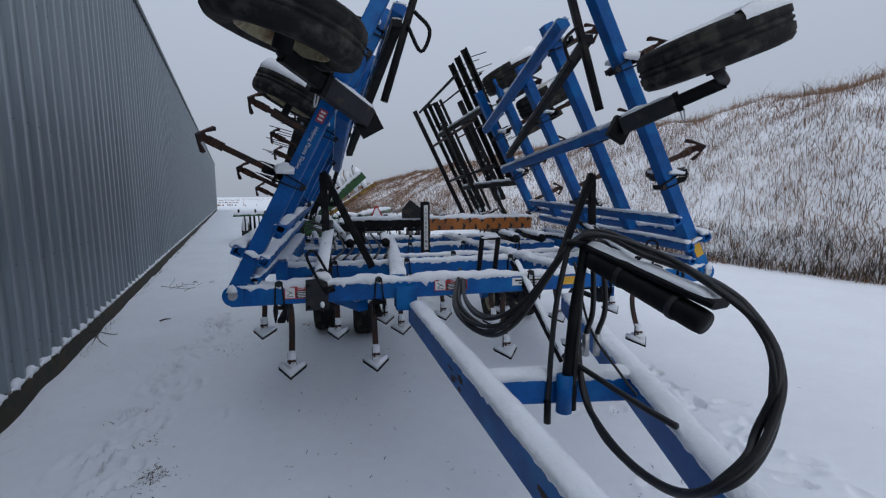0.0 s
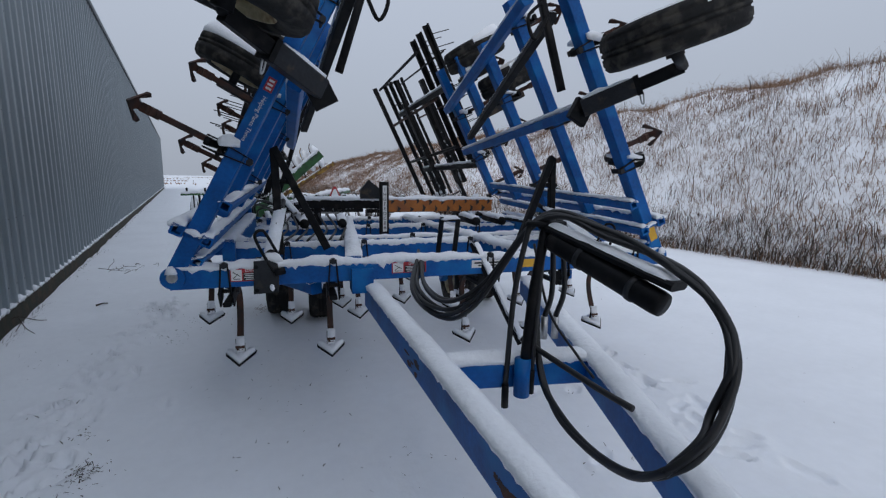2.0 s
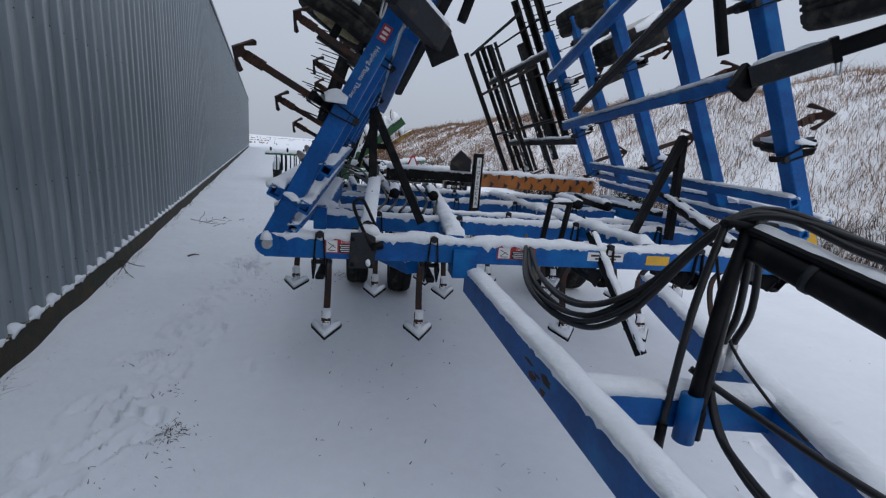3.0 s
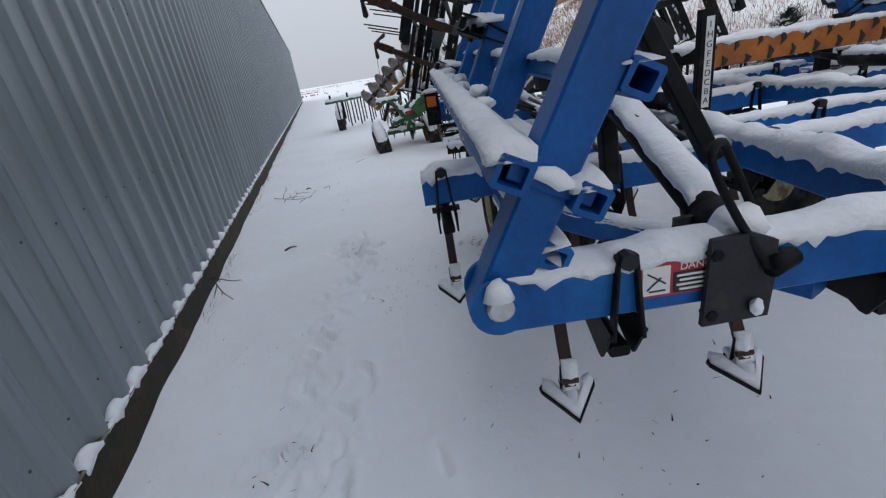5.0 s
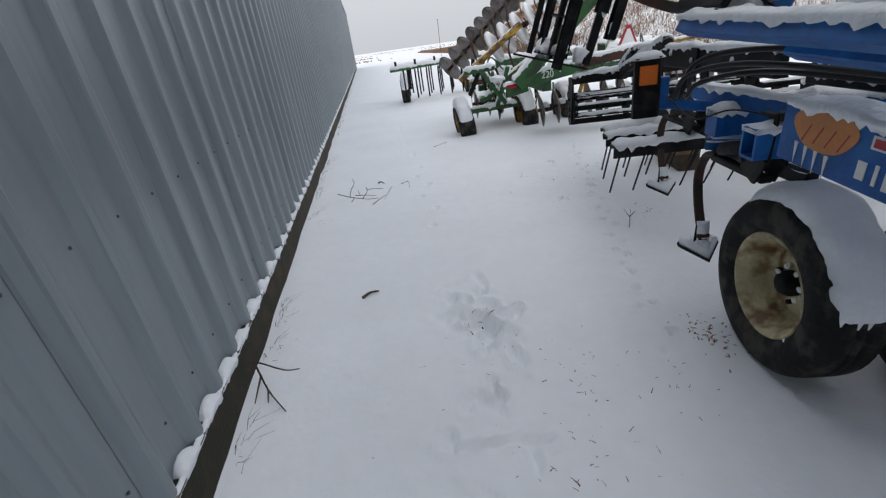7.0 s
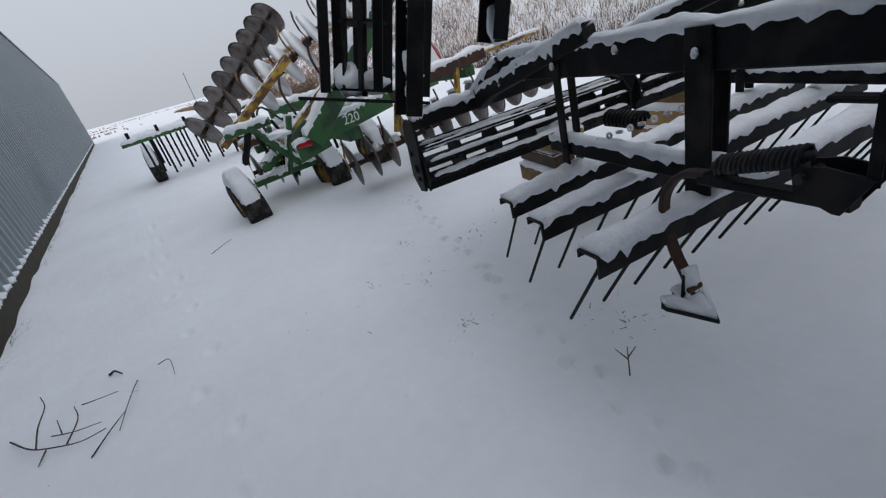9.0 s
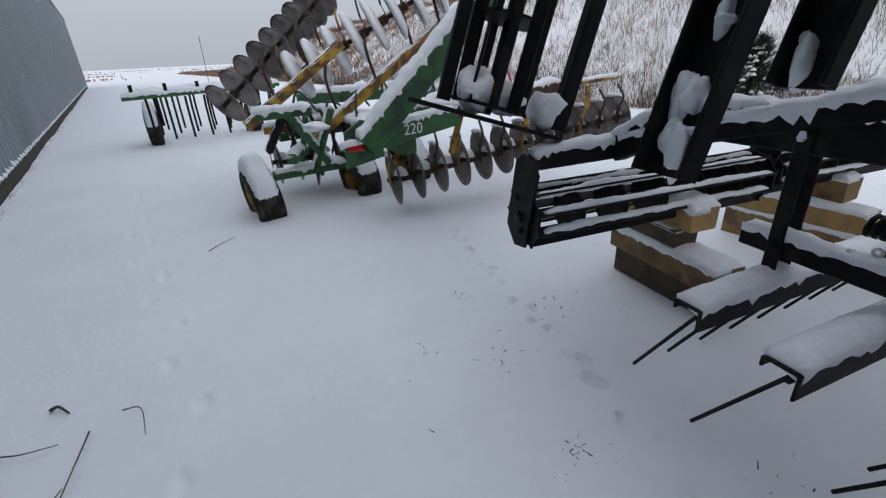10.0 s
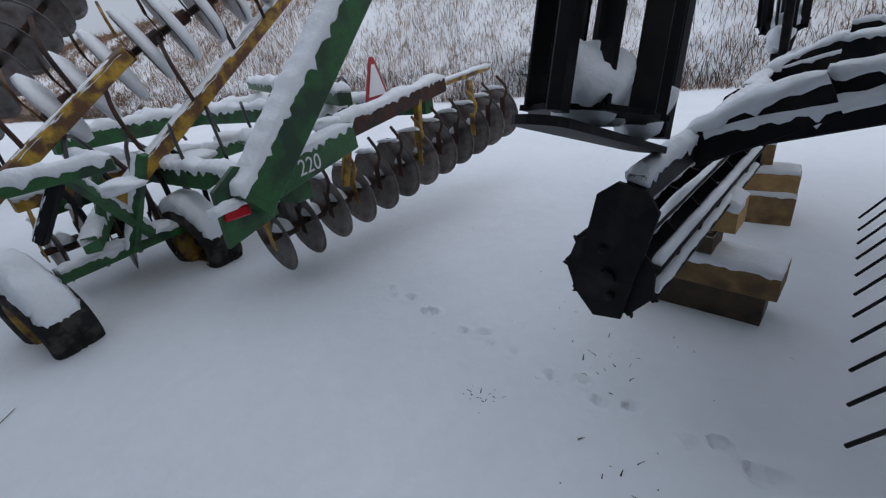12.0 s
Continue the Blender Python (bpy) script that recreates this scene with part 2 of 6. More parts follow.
def drift(bm, a, b, w, h, step=0.02, seed=0.0, lumpy=0.8, gaps=0.0):
    """Settled snow lying along a bar's upper side from a to b: a rounded, uneven ridge."""
    a, b = Vector(a), Vector(b)
    d, s, u = axes(a, b)
    n = max(3, int((b - a).length / step))
    rows = []
    for i in range(n + 1):
        at = a + (b - a) * i / n
        q = at * 5 + Vector((seed * 7.1, seed * 3.3, seed))
        lift = 0.75 + 0.55 * noise.noise(q) * lumpy + 0.3 * noise.noise(q * 3.7) * lumpy
        if gaps and noise.noise(q * 0.45 + Vector((9, 4, 2))) > 1 - gaps * 1.4:
            lift *= 0.12
        ends = min(1.0, (min(i, n - i) + 0.25) * step / 0.05)
        lift *= math.sqrt(ends)
        row = []
        for k in range(9):
            ang = math.pi * k / 8
            wob = 1 + 0.13 * lumpy * noise.noise(q * 2.6 + Vector((k * 0.6, 0, 0)))
            x, y = math.cos(ang) * w / 2 * 1.03 * wob, max(math.sin(ang), 0) ** 0.7 * h * max(lift, 0.08) * wob
            y -= 0.012
            if k in (0, 8):
                y -= (0.014 + 0.35 * max(0.0, h - 0.055)) * max(0.0, 0.25 + noise.noise(q * 3.1 + Vector((k, 5, 0))) + 0.8 * noise.noise(q * 9 + Vector((k, 2, 0)))) * lumpy
            if k in (0, 1, 7, 8) and h > 0.03:  # ragged flakes hanging over the edges
                x = math.copysign(w / 2 * (1.05 if k in (1, 7) else 1.03) + (0.006 if k in (1, 7) else 0.003), x)
                if k in (0, 8):
                    rag = max(0.0, noise.noise(q * 4.3 + Vector((k * 7, 1, 3))) + 0.7 * noise.noise(q * 11 + Vector((k * 3, 8, 1))))
                    y -= rag * min(1.0, h / 0.05) * lumpy * 0.05
                else:
                    y = max(y, 0.004)
            row.append(bm.verts.new(at + s * x + u * y))
        rows.append(row)
    for p, q in zip(rows, rows[1:]):
        for k in range(8):
            bm.faces.new((p[k], q[k], q[k + 1], p[k + 1]))
        bm.faces.new((p[8], q[8], q[0], p[0]))
    bm.faces.new(rows[0]), bm.faces.new(rows[-1][::-1])
    return bm


def clump(bm, at, rx, ry, rz, seed=0.0):
    """A lump of stuck snow, uneven all round."""
    at = Vector(at)
    made = bmesh.ops.create_icosphere(bm, subdivisions=3, radius=1.0)["verts"]
    for v in made:
        q = v.co * 1.3 + Vector((seed * 3.7, seed * 1.9, seed))
        k = 1 + 0.35 * noise.noise(q) + 0.16 * noise.noise(q * 3.1)
        v.co = at + Vector((v.co.x * rx, v.co.y * ry, v.co.z * rz)) * k
    return bm


def heap(bm, at, rx, ry, h, seed=0.0, rot=0.0):
    """A rounded lump of snow on a flat place."""
    at = Vector(at)
    rows = [[bm.verts.new(at + Vector((0, 0, h * (1 + 0.15 * noise.noise(at * 9)))))]]
    for j in (1, 2, 3):
        r = j / 3
        z = h * max(0.0, 1 - r ** 2.6) - (0.008 if j == 3 else 0)
        row = []
        for k in range(12):
            a = k * math.pi / 6
            wob = 1 + 0.18 * noise.noise(Vector((math.cos(a) * 1.3 + seed * 5, math.sin(a) * 1.3, seed)))
            x, y = rx * r * wob * math.cos(a), ry * r * wob * math.sin(a)
            row.append(bm.verts.new(at + Vector((x * math.cos(rot) - y * math.sin(rot), x * math.sin(rot) + y * math.cos(rot), z * wob))))
        rows.append(row)
    for k in range(12):
        bm.faces.new((rows[0][0], rows[1][k], rows[1][(k + 1) % 12]))
        for p, q in zip(rows[1:], rows[2:]):
            bm.faces.new((p[k], q[k], q[(k + 1) % 12], p[(k + 1) % 12]))
    bm.faces.new(rows[3][::-1])
    return bm


def lettering(name, text, size, m, mat, parent, label="", thick=0.0006):
    """Raised print in the built-in font, centred on m's origin, facing its z."""
    cu = bpy.data.curves.new(name, "FONT")
    cu.body, cu.size, cu.extrude, cu.align_x, cu.align_y = text, size, thick, "CENTER", "CENTER"
    tmp = bpy.data.objects.new("tmp", cu)
    me = bpy.data.meshes.new_from_object(tmp)
    bpy.data.objects.remove(tmp)
    me.materials.clear()
    me.materials.append(mat)
    me.transform(m)
    ob = new(name, me)
    ob.parent = parent
    if label:
        ob["label"] = label
    return ob


def facing(at, right, up):
    """A pose whose x runs along right and y along up: for plates and print."""
    r, u = Vector(right).normalized(), Vector(up).normalized()
    z = r.cross(u).normalized()
    u = z.cross(r)
    return Matrix.Translation(at) @ Matrix((r, u, z)).transposed().to_4x4()


def slab(w, h, t=0.002, r=0.0):
    return [(-w / 2, -h / 2), (w / 2, -h / 2), (w / 2, h / 2), (-w / 2, h / 2)]


# ---- ground ----
def hill_height(x, y):
    foot = 11.5 + 0.02 * max(0, y - 10) + 0.5 * noise.noise(Vector((0.3, y * 0.12, 0)))
    top = 5.75 - 0.03 * max(0.0, y - 5)
    k = min(1.0, max(0.0, (x - foot) / 10.0))
    far = min(1.0, max(0.0, (105 - y) / 40.0))
    k = k * k * (3 - 2 * k) * 0.55 + 0.45 * math.sin(k * math.pi / 2)
    return (top + 0.35 * noise.noise(Vector((x * 0.3, y * 0.3, 2))) + 0.2 * noise.noise(Vector((x * 0.9, y * 0.9, 6)))) * k * far * far * (3 - 2 * far)


def ground_height(x, y):
    q = Vector((x * 0.35, y * 0.35, 0))
    z = 0.03 * noise.noise(q) + 0.012 * noise.noise(q * 4.3) + 0.004 * noise.noise(q * 17)
    z += 0.035 * math.exp(-max(0.0, x + 0.9) * 5) * (0.4 + noise.noise(Vector((0, y * 1.7, 3))))
    z += hill_height(x, y) * (1 + 0.05 * noise.noise(Vector((x * 0.5, y * 0.5, 4))))
    for fx, fy, fl, fw, fa, fd in NEAR.get((int(x // 0.4), int(y // 0.4)), ()):
        dx, dy = x - fx, y - fy
        c, s = math.cos(fa), math.sin(fa)
        r = math.hypot((dx * c + dy * s) / fl, (dy * c - dx * s) / fw)
        r *= 1 + 0.45 * noise.noise(Vector((x * 14, y * 14, fd * 90)))
        if r < 2.2:
            z += fd * (-math.exp(-r ** 6) + 0.45 * math.exp(-(r - 1.25) ** 2 * 16))
    return z


random.seed(11)
PRINTS, NEAR = [], {}


def scuff(x, y, length, width, turn, depth):
    PRINTS.append((x, y, length, width, turn, depth))


for i in range(34):  # scuffed boot tracks along the wall
    t = i / 33
    scuff(-0.02 + 0.38 * t + random.uniform(-0.19, 0.19), 5.05 + 2.9 * t + random.uniform(-0.1, 0.1), random.uniform(0.05, 0.15), random.uniform(0.02, 0.05), 1.57 + random.gauss(0, 0.8), random.uniform(0.02, 0.05))
for i in range(22):  # a trampled patch
    scuff(0.42 + random.gauss(0, 0.15), 7.85 + random.gauss(0, 0.17), random.uniform(0.04, 0.12), random.uniform(0.02, 0.04), random.uniform(0, 3.1), random.uniform(0.015, 0.035))
for i in range(26):  # trodden snow near the drawbar
    scuff(-0.12 + random.gauss(0, 0.17), 4.75 + random.gauss(0, 0.5), random.uniform(0.05, 0.13), random.uniform(0.025, 0.05), 1.2 + random.gauss(0, 0.6), random.uniform(0.025, 0.055))
for i in range(34):  # a line of small animal tracks
    t = i / 33
    scuff(1.22 + 1.55 * t + (0.035 if i % 2 else -0.035) + random.gauss(0, 0.015), 7.15 + 4.6 * t + random.gauss(0, 0.04), 0.034, 0.024, 1.2 + random.gauss(0, 0.3), random.uniform(0.024, 0.042))
for i in range(46):  # trodden snow on the open side of the drawbar
    t = i / 45
    scuff(2.9 + 1.2 * t + random.gauss(0, 0.35), 2.1 + 1.9 * t + random.gauss(0, 0.3), random.uniform(0.05, 0.14), random.uniform(0.03, 0.06), random.uniform(0, 3.1), random.uniform(0.012, 0.03))
for i in range(14):
    scuff(0.3 + 0.13 * (i % 2) + 0.08 * random.random(), 9.4 + i * 0.45, 0.06, 0.04, 1.4, 0.018)


def ground_lines(lo, hi, fine_lo, fine_hi, fine, grow=1.28):
    v = [fine_lo + i * fine for i in range(int((fine_hi - fine_lo) / fine) + 1)]
    s = fine
    while v[-1] < hi:
        s = min(s * grow, 250)
        v.append(v[-1] + s)
    s = fine
    while v[0] > lo:
        s = min(s * grow, 250)
        v.insert(0, v[0] - s)
    return v


gx = ground_lines(-1600, 1600, -0.96, 4.4, 0.022, 1.07)
gy = ground_lines(-1600, 1900, 1.9, 11.9, 0.022, 1.06)
for p in PRINTS:
    for i in range(int((p[0] - 0.35) // 0.4), int((p[0] + 0.35) // 0.4) + 1):
        for j in range(int((p[1] - 0.35) // 0.4), int((p[1] + 0.35) // 0.4) + 1):
            NEAR.setdefault((i, j), []).append(p)
verts = [(x, y, ground_height(x, y)) for y in gy for x in gx]
nx = len(gx)
faces = [(j * nx + i, j * nx + i + 1, (j + 1) * nx + i + 1, (j + 1) * nx + i) for j in range(len(gy) - 1) for i in range(nx - 1)]
me = bpy.data.meshes.new("ground")
me.from_pydata(verts, [], faces)
me.materials.append(GROUND)
me.polygons.foreach_set("use_smooth", [True] * len(me.polygons))
tagged(new("ground", me), "snow-covered farmyard ground with tracks and a bank", "ground", kind="structure")

# ---- shed ----
WX, EAVE, YEND, PITCH = -0.99, 5.78, 64.8, 0.285
Y0 = -6.18
shed = thing("shed", "long grey corrugated steel farm shed beside the yard", "shed", kind="structure")


def cladding_profile(n):
    """Ribbed sheet seen from above: (across, proud) points for n rib pitches."""
    pts = []
    for i in range(n):
        y = i * PITCH
        pts += [(y, 0.0), (y + 0.012, 0.004), (y + 0.040, 0.032), (y + 0.052, 0.037), (y + 0.088, 0.037), (y + 0.100, 0.032), (y + 0.128, 0.004), (y + 0.140, 0.0), (y + 0.205, -0.0015)]
    return pts + [(n * PITCH + 0.03, 0.0)]


bm = bmesh.new()
prof = cladding_profile(3)
lo = [bm.verts.new((x, y, 0.235)) for y, x in prof]
hi = [bm.verts.new((x, y, EAVE)) for y, x in prof]
for i in range(len(prof) - 1):
    bm.faces.new((lo[i], lo[i + 1], hi[i + 1], hi[i]))
first = part("panel", bm, SHEET, shed)
first.location = (WX, Y0, 0)
panels = int((YEND - Y0) / (3 * PITCH))
for i in range(1, panels):
    p = new("panel", first.data)
    p.parent = shed
    p.location = (WX + (0.0012 if i % 2 else 0), Y0 + i * 3 * PITCH, 0)
YE = Y0 + panels * 3 * PITCH
bm = bmesh.new()
random.seed(5)
for z in (0.42, 1.14, 2.35, 3.55, 4.7, 5.6):
    for i in range(int((YE - Y0) / PITCH)):
        if Y0 + i * PITCH > 22:
            break
        y = Y0 + i * PITCH + 0.25
        lathe(bm, [(0, 0.0065), (0.003, 0.0065), (0.005, 0.004)], Matrix.Translation((WX + 0.001, y, z)), 6)
part("screws", bm, TRIM, shed, "dark hex screws in rows")["kind"] = "stuff"
bm = bmesh.new()
bar(bm, (WX - 0.026, Y0, 0.06), (WX - 0.026, YE, 0.06), 0.13, 0.36, bevel=0.006)
part("skirting_board", bm, BOARD, shed, "damp dark timber skirting board")
bm = bmesh.new()
bar(bm, (WX + 0.030, Y0, 0.232), (WX + 0.030, YE, 0.232), 0.030, 0.014, bevel=0.004)
part("board_edge", bm, GREY_WOOD, shed, "weathered pale top edge of the skirting board")
bm = bmesh.new()
bar(bm, (WX + 0.03, Y0, EAVE + 0.02), (WX + 0.03, YE, EAVE + 0.02), 0.10, 0.10)
part("eave_trim", bm, TRIM, shed)
bm = bmesh.new()
bar(bm, (WX + 0.005, YE + 0.03, 0.2), (WX + 0.005, YE + 0.03, EAVE), 0.09, 0.09)
part("corner_trim", bm, SHEET, shed)
bm = bmesh.new()
W2 = 14.0
for y in (Y0, YE + 0.02):
    plate(bm, [(-W2, 0), (-0.02, 0), (-0.02, EAVE), (-W2 / 2, EAVE + 1.9), (-W2, EAVE)], 0.05, facing((WX, y, 0.1), (1, 0, 0), (0, 0, 1)))
plate(bm, [(Y0, 0), (YE, 0), (YE, EAVE), (Y0, EAVE)], 0.05, facing((WX - W2, 0, 0.1), (0, 1, 0), (0, 0, 1)))
part("gable_and_back_wall", bm, SHEET, shed)
bm = bmesh.new()
bar(bm, (WX - W2 / 4 + 0.06, Y0 - 0.2, EAVE + 1.0), (WX - W2 / 4 + 0.06, YE + 0.2, EAVE + 1.0), W2 / 2 * 1.04, 0.06, up=(0.26, 0, 0.97))
bar(bm, (WX - W2 * 0.75 - 0.06, Y0 - 0.2, EAVE + 1.0), (WX - W2 * 0.75 - 0.06, YE + 0.2, EAVE + 1.0), W2 / 2 * 1.04, 0.06, up=(-0.26, 0, 0.97))
part("roof", bm, SHEET, shed)
# snow caught on the skirting ledge between the ribs
bm = bmesh.new()
random.seed(6)
for i in range(int((YE - Y0) / PITCH)):
    y = Y0 + i * PITCH + 0.212 + random.uniform(-0.01, 0.01)
    a = 0.080 + random.uniform(-0.012, 0.008)
    fine = 0.03 if y < 14 else 0.09
    drift(bm, (WX + 0.016, y - a, 0.24), (WX + 0.016, y + a, 0.24), 0.058, 0.050 + random.uniform(-0.015, 0.03), step=fine, seed=i, lumpy=0.7)
    if random.random() < 0.85:
        drift(bm, (WX + 0.032, y - PITCH * 0.55, 0.24), (WX + 0.032, y + PITCH * 0.5, 0.24), 0.026, 0.028, step=fine, seed=i + 0.5, lumpy=0.8)
part("ledge_snow", bm, SNOW, shed, "small snow caps between the ribs", True)["kind"] = "stuff"

# ---- field cultivator: u across, v to the rear, z up, from its front left hinge ----
CULT = pose(0.615, 4.418, 0, 0, 0, -13)
WIDE, FZ = 3.55, 1.05
cult = thing("field_cultivator", "blue folding field cultivator with raised wings, dusted with snow", "farm implement", CULT)
LEAN_W = radians(62.5)
SNOWY = []


def beam(name, a, b, w, h, mat=BLUE, snow=0.05, hollow=False, up=(0, 0, 1), gaps=0.0, label="", parent=None, lumpy=0.75):
    """A square tube of the implement, with the snow that lies on it as a piece of its own."""
    ob = part(name, bar(bmesh.new(), a, b, w, h, up, hollow=hollow), mat, parent or cult, label)
    if snow:
        d, s, u = axes(a, b, up if abs((Vector(b) - Vector(a)).normalized().dot(Vector(up))) < 0.97 else (0, 0, 1))
        lift = 0.92 * (abs(s.z) * w / 2 + abs(u.z) * h / 2) if abs(s.z) > 0.1 else h / 2
        off = Vector((0, 0, 1)) - d * d.z
        off = off.normalized() * lift
        part("snow_cap", drift(bmesh.new(), Vector(a) + off, Vector(b) + off, w * (1.2 if abs(s.z) > 0.1 else 1.0), snow, seed=len(SNOWY), gaps=gaps, lumpy=lumpy), SNOW, ob, "uneven fresh snow", True)
        SNOWY.append(1)
    return ob


# main frame
beam("front_bar", (-0.02, 0, FZ), (WIDE + 0.02, 0, FZ), 0.10, 0.13, snow=0.055)
for v, u0, u1, sn in ((0.86, 0.15, 3.4, 0.05), (1.25, 0.25, 3.3, 0.04), (2.15, 0.25, 3.3, 0.05), (3.1, 0.2, 3.35, 0.06)):
    beam("cross_bar", (u0, v, FZ), (u1, v, FZ), 0.10, 0.12, snow=sn)
for u in (0.26, WIDE - 0.26):
    e = 0.075 if u < 1 else -0.075
    beam("side_rail", (u - e, 0.75, FZ + 0.035), (u - e, 2.5, FZ + 0.095), 0.09, 0.18, snow=0.045)
    s = 1 if u < 1 else -1
    beam("rear_outrigger", (u + s * 0.35, 2.72, FZ - 0.01), (u - s * 0.10, 2.72, FZ - 0.01), 0.10, 0.12, snow=0.05, hollow=True)
    beam("rear_rail", (u + s * 0.10, 2.55, FZ + 0.09), (u + s * 0.02, 3.45, FZ + 0.10), 0.05, 0.08, snow=0.035)
    beam("low_rail", (u - s * 0.02, 3.2, FZ - 0.12), (u + s * 0.5, 2.9, FZ - 0.12), 0.06, 0.06, snow=0.03)
    beam("fold_link", (u + s * 0.28, 0.9, 1.24), (u + s * 0.34, 3.1, 1.20), 0.04, 0.05, BLACK, snow=0.035)
    beam("fold_link", (u + s * 0.5, 2.3, 1.1), (u + s * 0.2, 2.9, 1.42), 0.06, 0.09, BLACK, snow=0.04)
    beam("outrigger", (u + s * 0.05, 0.89, FZ + 0.05), (u - s * 0.41, 0.89, FZ + 0.05), 0.10, 0.12, snow=0.06, hollow=True)
    beam("lower_brace", (u + s * 0.05, 0.95, FZ - 0.13), (u + s * 0.55, 0.05, FZ - 0.12), 0.08, 0.09, snow=0.03)
for u in (1.06, 2.35):
    beam("fore_and_aft_rail", (u, 0.05, FZ + 0.03), (u + (0.25 if u < 2 else -0.25), 3.05, FZ + 0.03), 0.10, 0.11, snow=0.07)
for u in (0.43, WIDE - 0.43):
    beam("lower_link", (u + 0.02, 2.75, 0.86), (u - 0.10, 3.35, 0.90), 0.06, 0.07, GREY, snow=0.02)
    beam("lower_link", (u - 0.05, 3.05, 0.93), (u + 0.5, 3.1, 0.93), 0.09, 0.09, BLACK, snow=0.03)
beam("rear_tube", (0.7, 2.3, 1.36), (3.0, 2.3, 1.36), 0.11, 0.11, BLACK, snow=0.06)
for u in (0.9, 2.7):
    beam("tube_stand", (u, 2.3, FZ), (u, 2.3, 1.32), 0.08, 0.06, BLACK, snow=0)
# the tiger-striped fold beam
stripe = beam("striped_beam", (1.62, 1.98, 1.36), (2.95, 2.06, 1.36), 0.05, 0.15, TIGER, snow=0.04, label="orange beam with black tiger stripes")
random.seed(3)
for i in range(17):
    u = 1.68 + i * 0.075
    h = 0.05 + 0.03 * random.random()
    y0 = 1.29 if i % 2 else 1.43
    sg = 1 if i % 2 else -1
    part("stripe", plate(bmesh.new(), [(0, 0), (0.028, 0), (0.036 + 0.02 * random.random(), sg * h * 0.55), (0.006, sg * h), (0.012, sg * h * 0.5)][:: sg], 0.003, facing((u, 1.952 + (u - 1.62) * 0.06, y0), (1, 0.06, 0), (0, 0, 1))), INK, stripe)
# depth gauge with its letters
gauge = beam("depth_gauge", (1.59, 1.86, 1.0), (1.59, 1.86, 1.62), 0.10, 0.05, BLACK, snow=0, label="black depth gauge with a white lettered strip")
bm = bmesh.new()
plate(bm, slab(0.045, 0.5), 0.002, facing((1.595, 1.833, 1.33), (1, 0, 0), (0, 0, 1)))
part("strip", bm, WHITE, gauge)
for i, c in enumerate("ABCDEFGHI"):
    lettering("letter", c, 0.05, facing((1.595, 1.830, 1.12 + i * 0.052), (1, 0, 0), (0, 0, 1)), INK, gauge)
bm = bmesh.new()
plate(bm, [(0, 0), (0.22, 0), (0.22, 0.12), (0.10, 0.22), (0.0, 0.10)], 0.06, facing((1.38, 2.25, 1.42), (1, 0, 0), (0, 0, 1)))
part("valve_cover", bm, GREY, cult)
